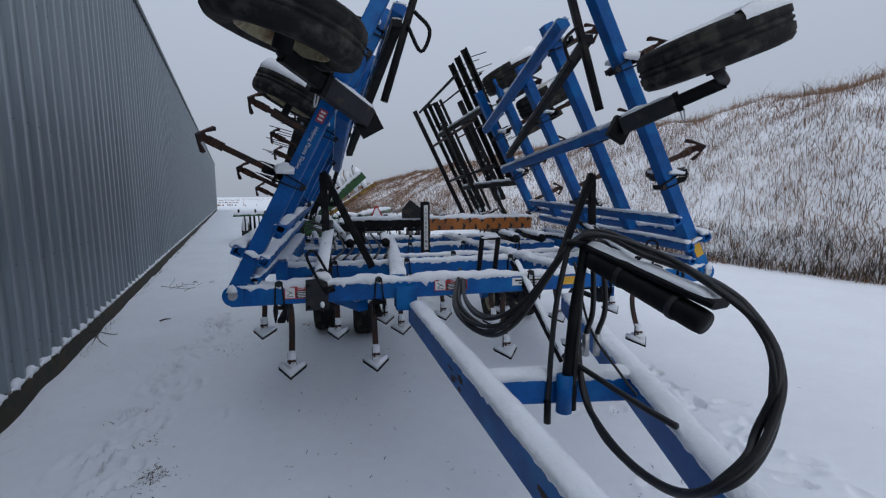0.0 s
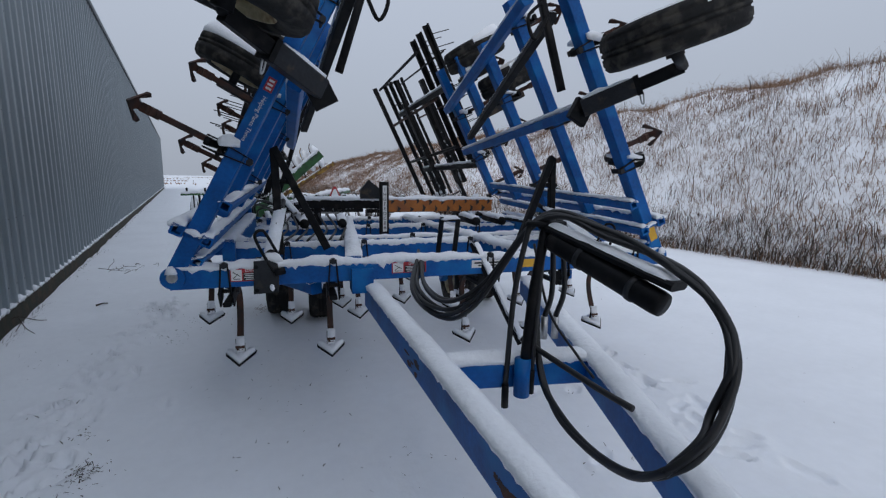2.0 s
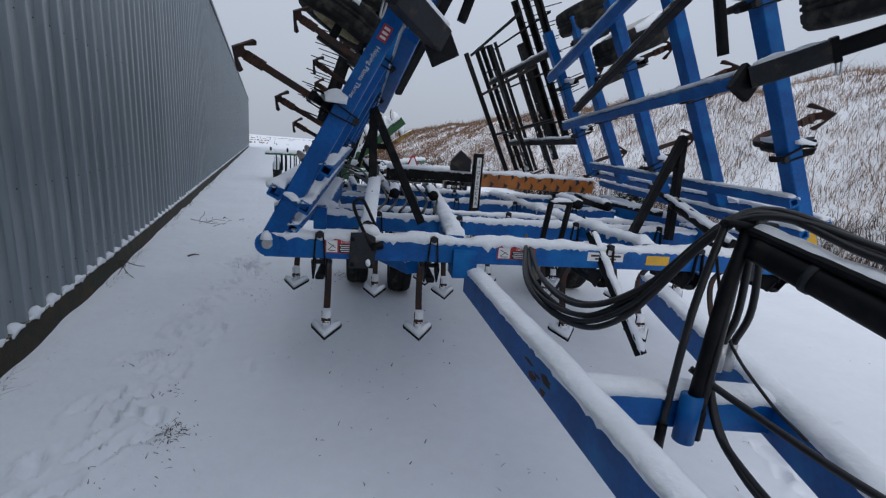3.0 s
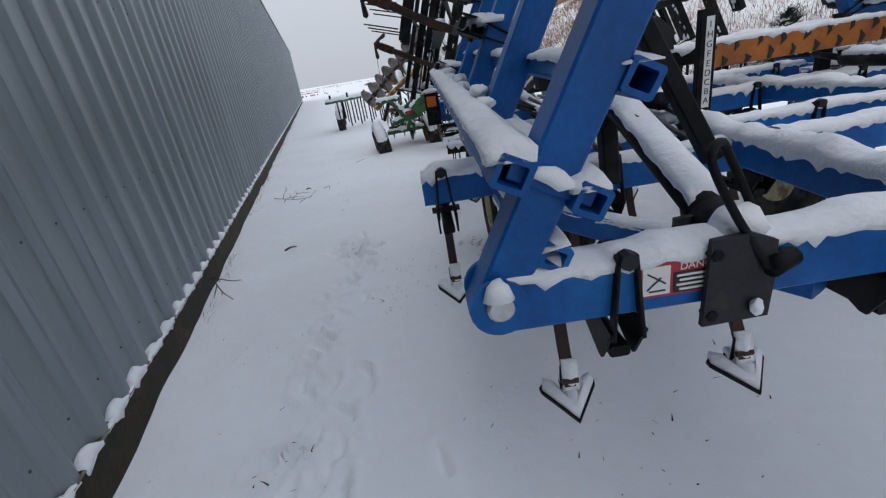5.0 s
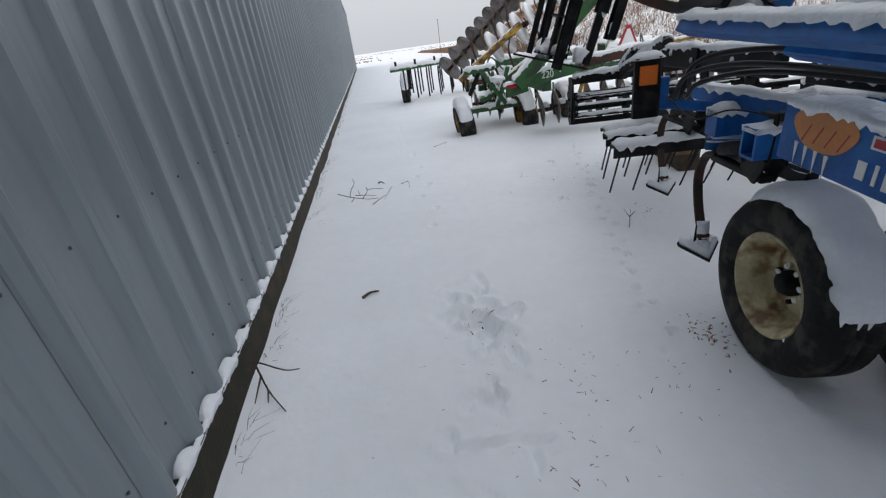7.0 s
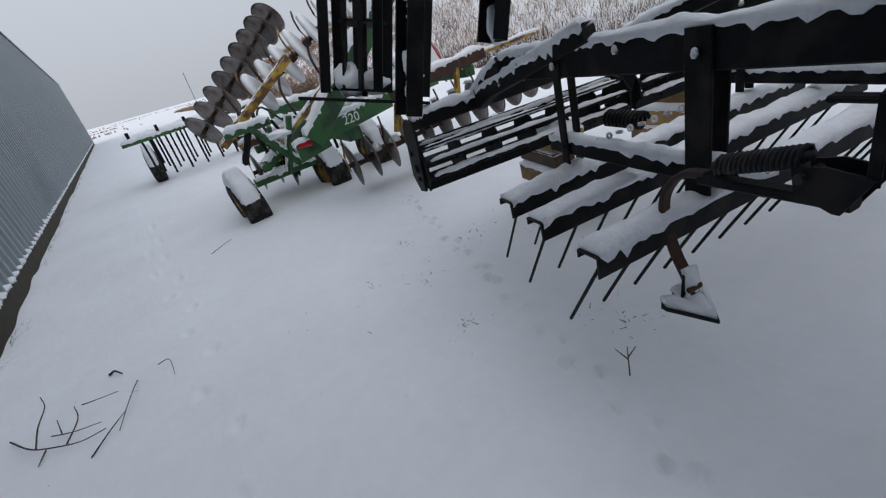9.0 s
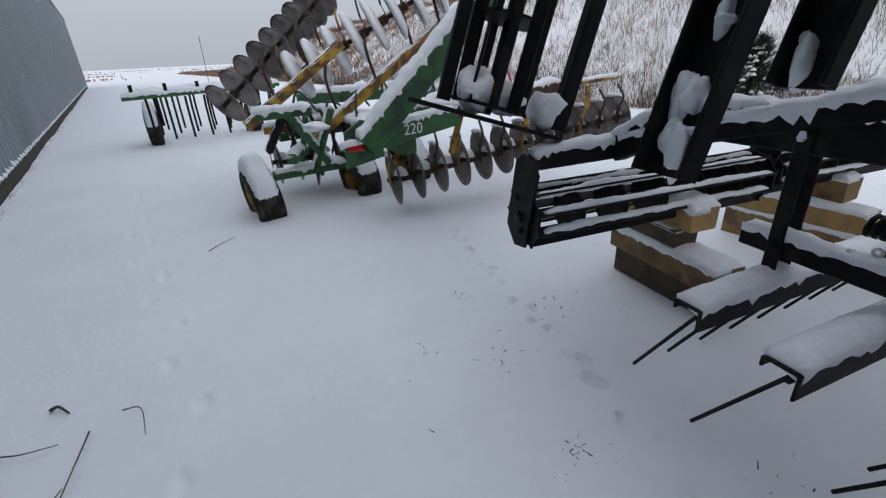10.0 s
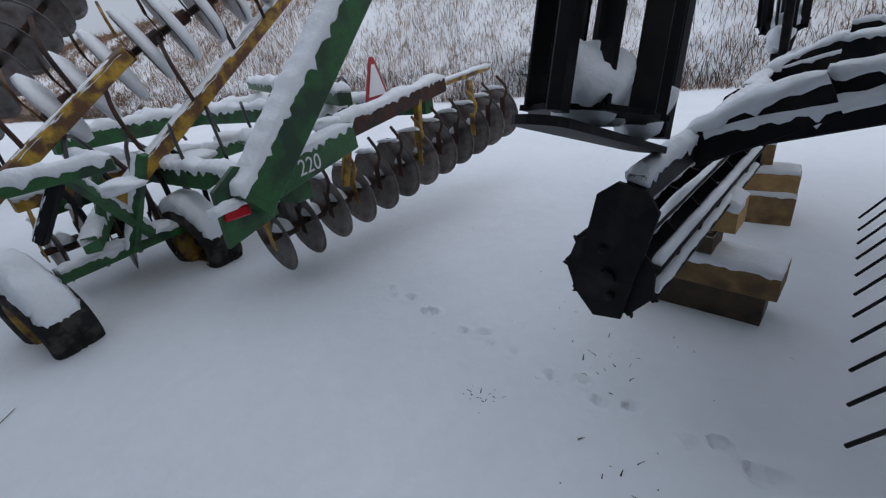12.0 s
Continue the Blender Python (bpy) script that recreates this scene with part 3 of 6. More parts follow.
# wing rests, fold cylinders and their plates
for side in (0, 1):
    def U(u):
        return WIDE - u if side else u
    bm = bmesh.new()
    bar(bm, (U(0.56), 0.72, FZ), (U(0.54), 0.80, 1.86), 0.06, 0.06)
    bar(bm, (U(0.92), 0.68, FZ + 0.04), (U(0.54), 0.80, 1.88), 0.06, 0.06, up=(0, 1, 0))
    bar(bm, (U(0.50), 0.78, 1.62), (U(0.66), 0.78, 1.62), 0.04, 0.04)
    part("wing_rest", bm, BLACK, cult, "black steel wing rest")
    mount = None
    for dv in (-0.07, 0.07):
        pl = plate(bmesh.new(), [(-0.07, -0.11), (0.075, -0.105), (0.08, 0.0), (0.075, 0.075), (0.02, 0.10), (-0.062, 0.095)], 0.014, facing((U(0.505), dv, FZ + 0.0), (1, 0, 0), (0, 0, 1)))
        mount = part("cylinder_mount", pl, GREY, cult, "dark grey bolted plate") if mount is None else mount
        if pl.is_valid:
            part("back_plate", pl, GREY, mount)
    for du, dz in ((-0.05, -0.085), (0.05, -0.085), (-0.05, 0.06), (0.055, 0.03)):
        bt = part("bolt", lathe(bmesh.new(), [(-0.03, 0.014), (0.0, 0.014), (0.002, 0.009)], facing((U(0.505) + du, -0.08, FZ + dz), (0, 0, 1), (1, 0, 0)) @ pose(0, 0, 0, 0, 90, 0), 6), BLACK, mount)
    part("bolt_snow", clump(bmesh.new(), (U(0.545), -0.088, FZ - 0.07), 0.014, 0.010, 0.02, side), SNOW, mount, "", True)
    part("snow_cap", heap(bmesh.new(), (U(0.54), 0.0, FZ + 0.085), 0.07, 0.055, 0.05, 4 + side), SNOW, mount, "fresh snow", True)
    bm = bmesh.new()
    pipe(bm, [(U(0.53), 0.03, 1.12), (U(0.565), 0.70, 1.345)], 0.043, 14)
    pipe(bm, [(U(0.565), 0.70, 1.345), (U(0.585), 1.05, 1.455)], 0.022, 10)
    pipe(bm, [(U(0.528), -0.01, 1.105), (U(0.534), 0.08, 1.138)], 0.052, 14)
    pipe(bm, [(U(0.562), 0.66, 1.33), (U(0.567), 0.72, 1.352)], 0.05, 14)
    cyl = part("fold_cylinder", bm, BLACK, cult, "black hydraulic fold cylinder under snow", True)
    part("snow_cap", drift(bmesh.new(), (U(0.535), 0.09, 1.178), (U(0.572), 0.80, 1.415), 0.075, 0.035, seed=31 + side), SNOW, cyl, "fresh snow", True)
    bm = bmesh.new()
    pipe(bm, curve_points([(U(0.56), -0.085, FZ + 0.02), (U(0.50), -0.06, 1.18), (U(0.455), -0.04, 1.285), (U(0.465), -0.02, 1.32), (U(0.49), 0.0, 1.325), (U(0.515), 0.01, 1.30), (U(0.60), 0.01, FZ + 0.08)], 6), 0.0095, 8)
    pipe(bm, [(U(0.56), -0.09, FZ + 0.02), (U(0.62), -0.07, FZ + 0.03)], 0.022, 10)
    part("lock_handle", bm, BLACK, cult, "bent black lock handle", True)
# tall handle loop on the frame
bm = bmesh.new()
for u in (1.78, 1.92):
    bar(bm, (u, 0.45, FZ), (u + 0.02, 0.42, 1.34), 0.035, 0.035)
bar(bm, (1.79, 0.42, 1.34), (1.95, 0.42, 1.34), 0.035, 0.035)
loop = part("stand_loop", bm, BLACK, cult)
part("snow_cap", drift(bmesh.new(), (1.79, 0.42, 1.355), (1.95, 0.42, 1.355), 0.04, 0.03), SNOW, loop, "", True)
beam("parking_stand", (1.93, 0.05, 1.2), (2.15, -0.35, 0.55), 0.055, 0.055, BLACK, snow=0.03)

# drawbar
beam("drawbar_rail", (1.165, -0.02, 0.875), (1.375, -3.35, 0.80), 0.09, 0.15, snow=0.05, lumpy=0.35, label="blue drawbar rail, paint chipped to rust")
beam("drawbar_rail", (2.34, -0.02, 0.87), (1.42, -3.15, 0.80), 0.09, 0.14, snow=0.045, lumpy=0.35)
beam("drawbar_tie", (1.27, -1.26, 0.85), (1.92, -1.36, 0.85), 0.10, 0.12, snow=0.05, lumpy=0.35)
bm = bmesh.new()
plate(bm, [(-0.06, -0.5), (0.06, -0.5), (0.10, 0.15), (-0.10, 0.15)], 0.10, pose(1.38, -3.5, 0.80))
part("hitch_tongue", bm, BLACK, cult)
bm = bmesh.new()
random.seed(8)
for v0, count in ((-1.0, 5), (-1.9, 9)):
    for k in range(count):
        vv = v0 - 0.045 * k + random.uniform(-0.02, 0.02)
        uu = 1.165 - 0.063 * vv - 0.0465
        rx, ry = random.uniform(0.015, 0.05), random.uniform(0.006, 0.022)
        rim = [(rx * math.cos(a) * random.uniform(0.55, 1.2), ry * math.sin(a) * random.uniform(0.5, 1.3)) for a in [q * math.pi / 6 for q in range(12)]]
        plate(bm, rim, 0.002, facing((uu, vv, 0.855 + 0.022 * vv + random.uniform(-0.03, 0.045)), (-0.063, 1, 0), (0, 0, 1)))
part("worn_paint", bm, RUST, cult, "rust where the blue paint wore off")["kind"] = "stuff"
bm = bmesh.new()
plate(bm, [(-0.07, -0.06), (0.07, -0.06), (0.07, 0.1), (-0.07, 0.1)], 0.16, facing((1.10, -0.02, 0.97), (1, 0, 0), (0, 0, 1)))
part("drawbar_hinge", bm, BLUE, cult)
# hose carrier: socket, post, round tool case
bm = bmesh.new()
pipe(bm, [(1.585, -1.39, 0.77), (1.585, -1.39, 0.93)], 0.034, 14)
part("post_socket", bm, BLUE, cult, "", True)
bm = bmesh.new()
pipe(bm, [(1.585, -1.39, 0.80), (1.63, -1.37, 1.2), (1.69, -1.35, 1.50)], 0.021, 10)
bar(bm, (1.60, -1.35, 1.485), (1.77, -1.35, 1.485), 0.04, 0.02)
part("hose_post", bm, BLACK, cult, "", True)
bm = bmesh.new()
lathe(bm, [(0, 0.02), (0.0, 0.04), (0.012, 0.043), (0.50, 0.043), (0.52, 0.04), (0.525, 0.0)], facing((1.70, -1.38, 1.42), (0.20, -0.93, -0.27), (0.2, 0.2, 1)), 20)
case = part("tool_case", bm, BLACK, cult, "round black plastic document case", True)
bm = bmesh.new()
bar(bm, (1.70, -1.32, 1.475), (1.83, -1.90, 1.345), 0.085, 0.03, bevel=0.01)
part("case_rail", bm, BLACK, case)
part("snow_cap", drift(bmesh.new(), (1.70, -1.30, 1.495), (1.83, -1.90, 1.365), 0.075, 0.025), SNOW, case, "", True)
for k in (0.16, 0.4):
    bm = bmesh.new()
    c = Vector((1.70, -1.38, 1.42)) + Vector((0.20, -0.93, -0.27)).normalized() * k
    lathe(bm, [(0, 0.043), (0, 0.047), (0.02, 0.047), (0.02, 0.043)], facing(c, (0.20, -0.93, -0.27), (0.2, 0.2, 1)), 20)
    part("hose_clamp", bm, GREY, case, "", True)
random.seed(21)
for k in range(6):
    j = lambda s: Vector((random.uniform(-s, s), random.uniform(-s, s), random.uniform(-s, s)))
    o = 0.012 * k
    bm = bmesh.new()
    path = [Vector((1.55, 0.1, 1.12)) + j(0.03), Vector((1.33 + 0.016 * k, -0.50, 1.01 + 0.010 * k)) + j(0.02), Vector((1.38 + 0.012 * k, -0.88, 0.965 + 0.016 * k)) + j(0.015), Vector((1.48 + 0.01 * k, -1.12, 1.10 + 0.02 * k)) + j(0.015), Vector((1.66 + o * 0.4, -1.33, 1.49 + 0.006 * k)), Vector((1.775, -1.62, 1.475)) + j(0.014), Vector((1.83, -1.90, 1.40)) + j(0.014)]
    if k < 5:
        path += [Vector((1.823, -2.048, 1.294)) + j(0.016), Vector((1.798, -2.113, 1.210)) + j(0.018), Vector((1.740, -2.147, 1.078)) + j(0.02), Vector((1.677, -2.156, 1.001)) + j(0.016), Vector((1.604, -2.132, 0.921)) + j(0.01)]
        if k < 3:
            path += [Vector((1.590, -2.013, 0.839)) + j(0.006), Vector((1.610, -1.811, 0.783)) + j(0.006), Vector((1.630, -1.611, 0.788)) + j(0.006), Vector((1.656, -1.437, 0.849)) + j(0.006), Vector((1.673, -1.337, 1.005)) + j(0.006), Vector((1.691, -1.300, 1.243)) + j(0.006), Vector((1.70, -1.34, 1.48))]
    pipe(bm, curve_points(path, 7), 0.0115, 8)
    part("hose", bm, HOSE, cult, "", True)
for du, zb, n in ((0.02, 0.78, 0), (-0.075, 0.71, 1), (0.12, 0.98, 2), (0.20, 0.96, 3)):
    bm = bmesh.new()
    top = (1.67 + du * 0.6, -1.35 + 0.02 * n, 1.50)
    pipe(bm, curve_points([top, (1.63 + du, -1.38 + 0.03 * n, 1.2), (1.60 + du, -1.40 + 0.04 * n, zb + 0.1)], 6), 0.012, 8)
    h = part("hanging_hose", bm, HOSE, cult, "", True)
    bm = bmesh.new()
    pipe(bm, [(1.60 + du, -1.40 + 0.04 * n, zb + 0.1), (1.60 + du, -1.40 + 0.04 * n, zb)], 0.016, 8)
    part("coupling", bm, CHROME if n > 1 else BLACK, h, "hydraulic coupling", True)
bm = bmesh.new()
pipe(bm, curve_points([(1.6, -1.34, 1.0), (1.66, -1.42, 0.96), (1.72, -1.7, 0.93), (1.74, -1.85, 0.93)], 6), 0.012, 8)
pipe(bm, curve_points([(1.72, -1.2, 1.38), (1.75, -1.3, 1.1), (1.80, -1.45, 0.95), (1.76, -1.62, 0.93)], 6), 0.006, 6)
part("cable", bm, HOSE, cult, "", True)


# shank with its trip bracket, spring, sweep and the snow on it
def shank_meshes():
    out = []
    bm = bmesh.new()
    bar(bm, (0, -0.03, -0.165), (0, 0.42, -0.17), 0.05, 0.03)
    out.append(("trip_bracket", bm, BLACK, "", False))
    for du in (-1, 1):
        bm = bmesh.new()
        bar(bm, (du * 0.018, -0.062, 0.10), (du * 0.034, -0.075, -0.10), 0.008, 0.03, up=(0, 1, 0), bevel=0.002)
        out.append(("clamp_strap", bm, BLACK, "", False))
        bm = bmesh.new()
        plate(bm, [(-0.085, -0.06), (-0.02, -0.16), (0.0, -0.16), (0.10, -0.12), (0.11, -0.06), (0.03, -0.045)], 0.008, facing((du * 0.038, 0, -0.02), (0, 1, 0), (0, 0, 1)))
        out.append(("side_plate", bm, BLACK, "", False))
    bm = bmesh.new()
    bar(bm, (0, -0.066, 0.085), (0, 0.06, 0.085), 0.04, 0.016)
    out.append(("clamp_cap", bm, BLACK, "", False))
    bm = bmesh.new()
    pipe(bm, [(0, -0.085, 0.09), (0, -0.05, 0.09)], 0.02, 8)
    out.append(("bolt", bm, GREY, "", False))
    bm = bmesh.new()
    pipe(bm, [(-0.06, 0.08, -0.1), (0.06, 0.08, -0.1)], 0.014, 8)
    out.append(("pivot_pin", bm, GREY, "", False))
    bm = bmesh.new()
    pipe(bm, [(0.028 * math.cos(a), 0.10 + 0.26 * a / (2 * math.pi * 16), -0.06 - 0.06 * a / (2 * math.pi * 16) + 0.028 * math.sin(a)) for a in [k * math.pi / 4 for k in range(129)]], 0.0075, 5)
    pipe(bm, [(0, 0.08, -0.055), (0, 0.38, -0.125)], 0.014, 8)
    out.append(("trip_spring", bm, GREY, "", True))
    bm = bmesh.new()
    pipe(bm, [(-0.03, 0.45, -0.60), (0.03, 0.45, -0.60)], 0.012, 6)
    pts = curve_points([(0, 0.40, -0.155), (0, 0.50, -0.17), (0, 0.575, -0.25), (0, 0.585, -0.35), (0, 0.54, -0.475), (0, 0.47, -0.585), (0, 0.45, -0.625)], 4)
    strap(bm, pts, 0.045, 0.022)
    out.append(("tine", bm, RUST, "rust-brown spring steel tine", False))
    bm = bmesh.new()
    wing = [(0.0, -0.13), (0.118, 0.05), (0.122, 0.078), (0.096, 0.105), (0.044, -0.028), (0.030, -0.005), (0.028, 0.11), (-0.028, 0.11), (-0.030, -0.005), (-0.044, -0.028), (-0.096, 0.105), (-0.122, 0.078), (-0.118, 0.05)]
    plate(bm, [(x * 0.86, y * 0.86 + 0.015) for x, y in wing], 0.014, pose(0, 0.43, -0.68, 14, 0, 0))
    bar(bm, (0, 0.485, -0.665), (0, 0.475, -0.545), 0.062, 0.014, up=(0, 1, 0.3))
    out.append(("sweep", bm, BLACK, "dark arrow-shaped sweep", False))
    return out


def shank_snow():
    bm = bmesh.new()
    base = [(0.0, -0.115), (0.055, -0.03), (0.106, 0.05), (0.096, 0.095), (0.044, -0.03), (0.03, -0.005), (0.024, 0.11), (-0.024, 0.11), (-0.03, -0.005), (-0.044, -0.03), (-0.096, 0.095), (-0.106, 0.05), (-0.055, -0.03)]
    m = pose(0, 0.43, -0.674, 14, 0, 0)
    base = [(x * 0.92, y * 0.92 + 0.020) for x, y in base]
    lo = [bm.verts.new(m @ Vector((x, y, 0))) for x, y in base]
    mid = [bm.verts.new(m @ Vector((x * 0.99, y * 0.97 + 0.003, 0.022 + 0.005 * math.sin(9 * x + 30 * y)))) for x, y in base]
    hi = [bm.verts.new(m @ Vector((x * 0.6, y * 0.65 + 0.01, 0.036 + 0.006 * math.sin(40 * x + 11 * y)))) for x, y in base]
    for p, q in ((lo, mid), (mid, hi)):
        for i in range(13):
            bm.faces.new((p[i], p[(i + 1) % 13], q[(i + 1) % 13], q[i]))
    bm.faces.new(hi), bm.faces.new(lo[::-1])
    drift(bm, (0.004, 0.475, -0.525), (0, 0.44, -0.645), 0.045, 0.035, seed=2)
    return bm


SHANK = []
for nm, bm, mt, lb, sm in shank_meshes():
    bmesh.ops.scale(bm, vec=(1, 0.88, 1), verts=bm.verts)
    me = bpy.data.meshes.new(nm)
    bm.to_mesh(me)
    bm.free()
    me.materials.append(mt)
    if sm:
        me.polygons.foreach_set("use_smooth", [True] * len(me.polygons))
    SHANK.append((nm, me, lb))
me = bpy.data.meshes.new("snow_cap")
bm = shank_snow()
bmesh.ops.scale(bm, vec=(1, 0.88, 1), verts=bm.verts)
bm.to_mesh(me)
bm.free()
me.materials.append(SNOW)
me.polygons.foreach_set("use_smooth", [True] * len(me.polygons))
SHANK_SNOW = me


RUSTY_SWEEP = next(me for nm, me, lb in SHANK if nm == "sweep").copy()
RUSTY_SWEEP.materials[0] = RUST


def shank(m, parent, snowy=True):
    """A sprung tine on its bracket, hung below (along -z of) m; the bracket carries the rest."""
    root = None
    for nm, me, lb in SHANK + ([("snow_cap", SHANK_SNOW, "")] if snowy else []):
        if nm == "sweep" and not snowy:
            me, lb = RUSTY_SWEEP, "rust-brown arrow-shaped sweep"
        ob = new(nm, me)
        if root is None:
            ob.parent, ob.matrix_local, root = parent, m, ob
        else:
            ob.parent = root
        if lb:
            ob["label"] = lb
    return root


for v, us in ((0.0, (0.275, 0.915, 2.02, 2.65, 3.3)), (0.86, (0.61, 1.23, 2.2, 2.95)), (0.89, (-0.068, WIDE + 0.068)), (1.25, (1.1, 1.75, 2.45)), (2.15, (0.75, 1.45, 2.1, 2.8)), (3.1, (0.95, 1.6, 2.3, 2.95))):
    for u in us:
        shank(pose(u, v, FZ - 0.015 if v != 0.89 else FZ + 0.03), cult)
for v, u in ((2.74, 0.25), (3.75, 0.435), (2.74, WIDE - 0.25), (3.75, WIDE - 0.435)):
    shank(pose(u, v, FZ - 0.0), cult)


# raised wings
def wing(side):
    sx = -1 if side else 1
    base = Matrix.Translation((WIDE if side else 0, 0, FZ + 0.02))
    d = Vector((sx * math.cos(LEAN_W), 0, math.sin(LEAN_W)))
    n = Vector((-sx * math.sin(LEAN_W), 0, math.cos(LEAN_W)))

    def at(s, v, o=0.0):
        return base.translation + d * s + n * o + Vector((0, v, 0))

    long = 2.45
    for i, (v, s0, s1) in enumerate(((0.0, -0.05, long), (0.72, 0.33, long - 0.1), (1.45, 0.37, long - 0.25), (2.15, 0.41, long - 0.2), (2.85, 0.45, long - 0.2))):
        tubew = beam("wing_tube", at(s0, v), at(s1, v), 0.098, 0.105, up=(0, 1, 0), snow=0)
        if i == 0 and side == 0:
            lettering("slogan", "Helping Plants Thrive", 0.034, facing(at(1.04, -0.0545, -0.005), -d, -n), WHITE, tubew, "white slogan lettering")
            bm = bmesh.new()
            plate(bm, slab(0.085, 0.05), 0.002, facing(at(1.26, -0.0545, 0.0), d, n))
            lg = part("logo_plate", bm, RED, tubew)
            bm = bmesh.new()
            for k in (-0.024, 0.0, 0.024):
                plate(bm, slab(0.013, 0.032), 0.002, facing(at(1.26 + k, -0.056), d, n))
            part("logo_bars", bm, WHITE, lg)
        if i == 0 and side == 1:
            bm = bmesh.new()
            plate(bm, slab(0.16, 0.07), 0.003, facing(at(0.22, -0.055), d, n))
            part("reflector", bm, GOLD, tubew, "yellow reflector")
        # packed snow in the crook of the tube and the rails
        if i:
            part("snow_cap", clump(bmesh.new(), at(0.33, v - 0.07, 0.05) + Vector((0, 0, 0.043 * v)), 0.035, 0.06, 0.022, i + 3 * side), SNOW, tubew, "", True)
            part("snow_cap", clump(bmesh.new(), at(0.36, v + 0.09, 0.06) + Vector((0, 0, 0.043 * v)), 0.035, 0.08, 0.024, i + 5 * side), SNOW, tubew, "", True)
        else:
            strapw = part("rail_strap", bar(bmesh.new(), at(0.275, -0.06, 0.09), at(0.275, -0.06, -0.09), 0.04, 0.012, up=(0, 1, 0)), BLUE, tubew)
            part("snow_cap", drift(bmesh.new(), at(0.295, -0.066, 0.05), at(0.290, -0.064, -0.05), 0.04, 0.03, seed=side + 5, step=0.02), SNOW, strapw, "", True)
    # rails that run fore and aft through the wing
    beam("wing_rail", at(0.27, -0.09, 0.085), at(0.27, 3.1, 0.085) + Vector((0, 0, 0.13)), 0.068, 0.074, snow=0.04, hollow=True, up=n, lumpy=0.6)
    beam("wing_rail", at(0.27, -0.09, -0.08), at(0.27, 2.6, -0.08) + Vector((0, 0, 0.11)), 0.064, 0.068, snow=0.03, hollow=True, up=n)
    beam("wing_rail", at(0.13, -0.05, -0.078), at(0.13, 1.6, -0.078), 0.056, 0.065, snow=0.02, hollow=True, up=n)
    beam("wing_rail", at(0.50, -0.06, -0.08), at(0.50, 2.7, -0.08) + Vector((0, 0, 0.11)), 0.064, 0.068, snow=0.03, hollow=True, up=n)
    beam("wing_rail", at(1.35, -0.02, -0.115), at(1.15, 2.9, -0.115), 0.08, 0.09, snow=0.035, up=n)
    beam("wing_rail", at(2.25, 0.3, -0.11), at(1.75, 2.9, -0.11), 0.08, 0.09, snow=0.03, up=n)
    beam("wing_cylinder", at(2.05, 0.02, -0.15), at(1.35, 2.35, -0.18), 0.07, 0.07, BLACK, snow=0.025)
    bm = bmesh.new()
    bar(bm, at(2.35, 0.02, -0.16), at(1.55, 0.0, -0.30), 0.05, 0.05, up=(0, 1, 0))
    pipe(bm, curve_points([at(2.15, -0.02, -0.22), at(2.10, -0.02, -0.36), at(1.95, -0.02, -0.37), at(2.05, -0.02, -0.22)], 5), 0.013, 6)
    part("wing_latch", bm, BLACK, cult, "", True)
    # shank frame: x along d, y to the rear, z against n
    x = Vector((0, 1, 0)).cross(-n)
    turn = Matrix((x, Vector((0, 1, 0)), -n)).transposed().to_4x4()
    for v, ss in ((0.0, (0.80, 1.75)), (0.72, (1.25, 2.15)), (1.45, (0.65, 1.6)), (2.15, (1.15, 2.0)), (2.85, (0.46, 1.0, 1.6))):
        for s in ss:
            r = shank(Matrix.Translation(at(s, v)) @ turn, cult, False)
            part("snow_cap", drift(bmesh.new(), at(s, v - 0.09, 0.02) + Vector((0, 0, 0.065)), at(s, v + 0.26, 0.09) + Vector((0, 0, 0.065)), 0.10, 0.05, seed=s + v + side), SNOW, cult, "", True)
    # wing wheels on their arms
    def M(u, v, z):
        return Vector((WIDE - u if side else u, v, z))

    base_pt, collar, tip = M(0.86, -0.10, 2.18), M(0.60, -0.34, 2.315), M(0.42, -0.53, 2.41)
    up_w = Vector((sx * 0.36, 0.0, 0.93)) if side else Vector((0.30, -0.1, 0.95))
    up_w.normalize()
    arm = part("wheel_arm", bar(bmesh.new(), base_pt, collar, 0.10, 0.12, up=up_w), GREY, cult, "grey steel gauge wheel arm")
    part("inner_arm", bar(bmesh.new(), base_pt.lerp(tip, 0.4), tip, 0.075, 0.085, up=up_w), BLACK, arm)
    part("collar", bar(bmesh.new(), collar - (tip - collar) * 0.06, collar + (tip - collar) * 0.06, 0.112, 0.132, up=up_w), BLACK, arm)
    part("clamp", bar(bmesh.new(), M(0.80, -0.075, 2.12), M(0.93, -0.075, 2.19), 0.05, 0.16, up=up_w), BLACK, arm)
    bm = bmesh.new()
    pipe(bm, curve_points([collar - up_w * 0.05, collar - up_w * 0.12, collar - up_w * 0.13 + (tip - collar) * 0.05, collar - up_w * 0.06 + (tip - collar) * 0.08], 4), 0.006, 6)
    part("pin_ring", bm, CHROME, arm, "", True)
    part("snow_cap", drift(bmesh.new(), base_pt + Vector((0, 0, 0.065)), base_pt.lerp(collar, 0.85) + Vector((0, 0, 0.055)), 0.10, 0.05, seed=side + 3), SNOW, arm, "", True)
    ctr = M(0.75, -0.75, 2.52) if side else Vector((0.46, -0.60, 2.54))
    bm = bmesh.new()
    pipe(bm, [tip, ctr - up_w * 0.10], 0.035, 10)
    pipe(bm, [ctr - up_w * 0.14, ctr + up_w * 0.05], 0.05, 12)
    part("spindle", bm, BLACK, arm, "", True)
    cross = up_w.cross(Vector((0, 1, 0))).normalized()
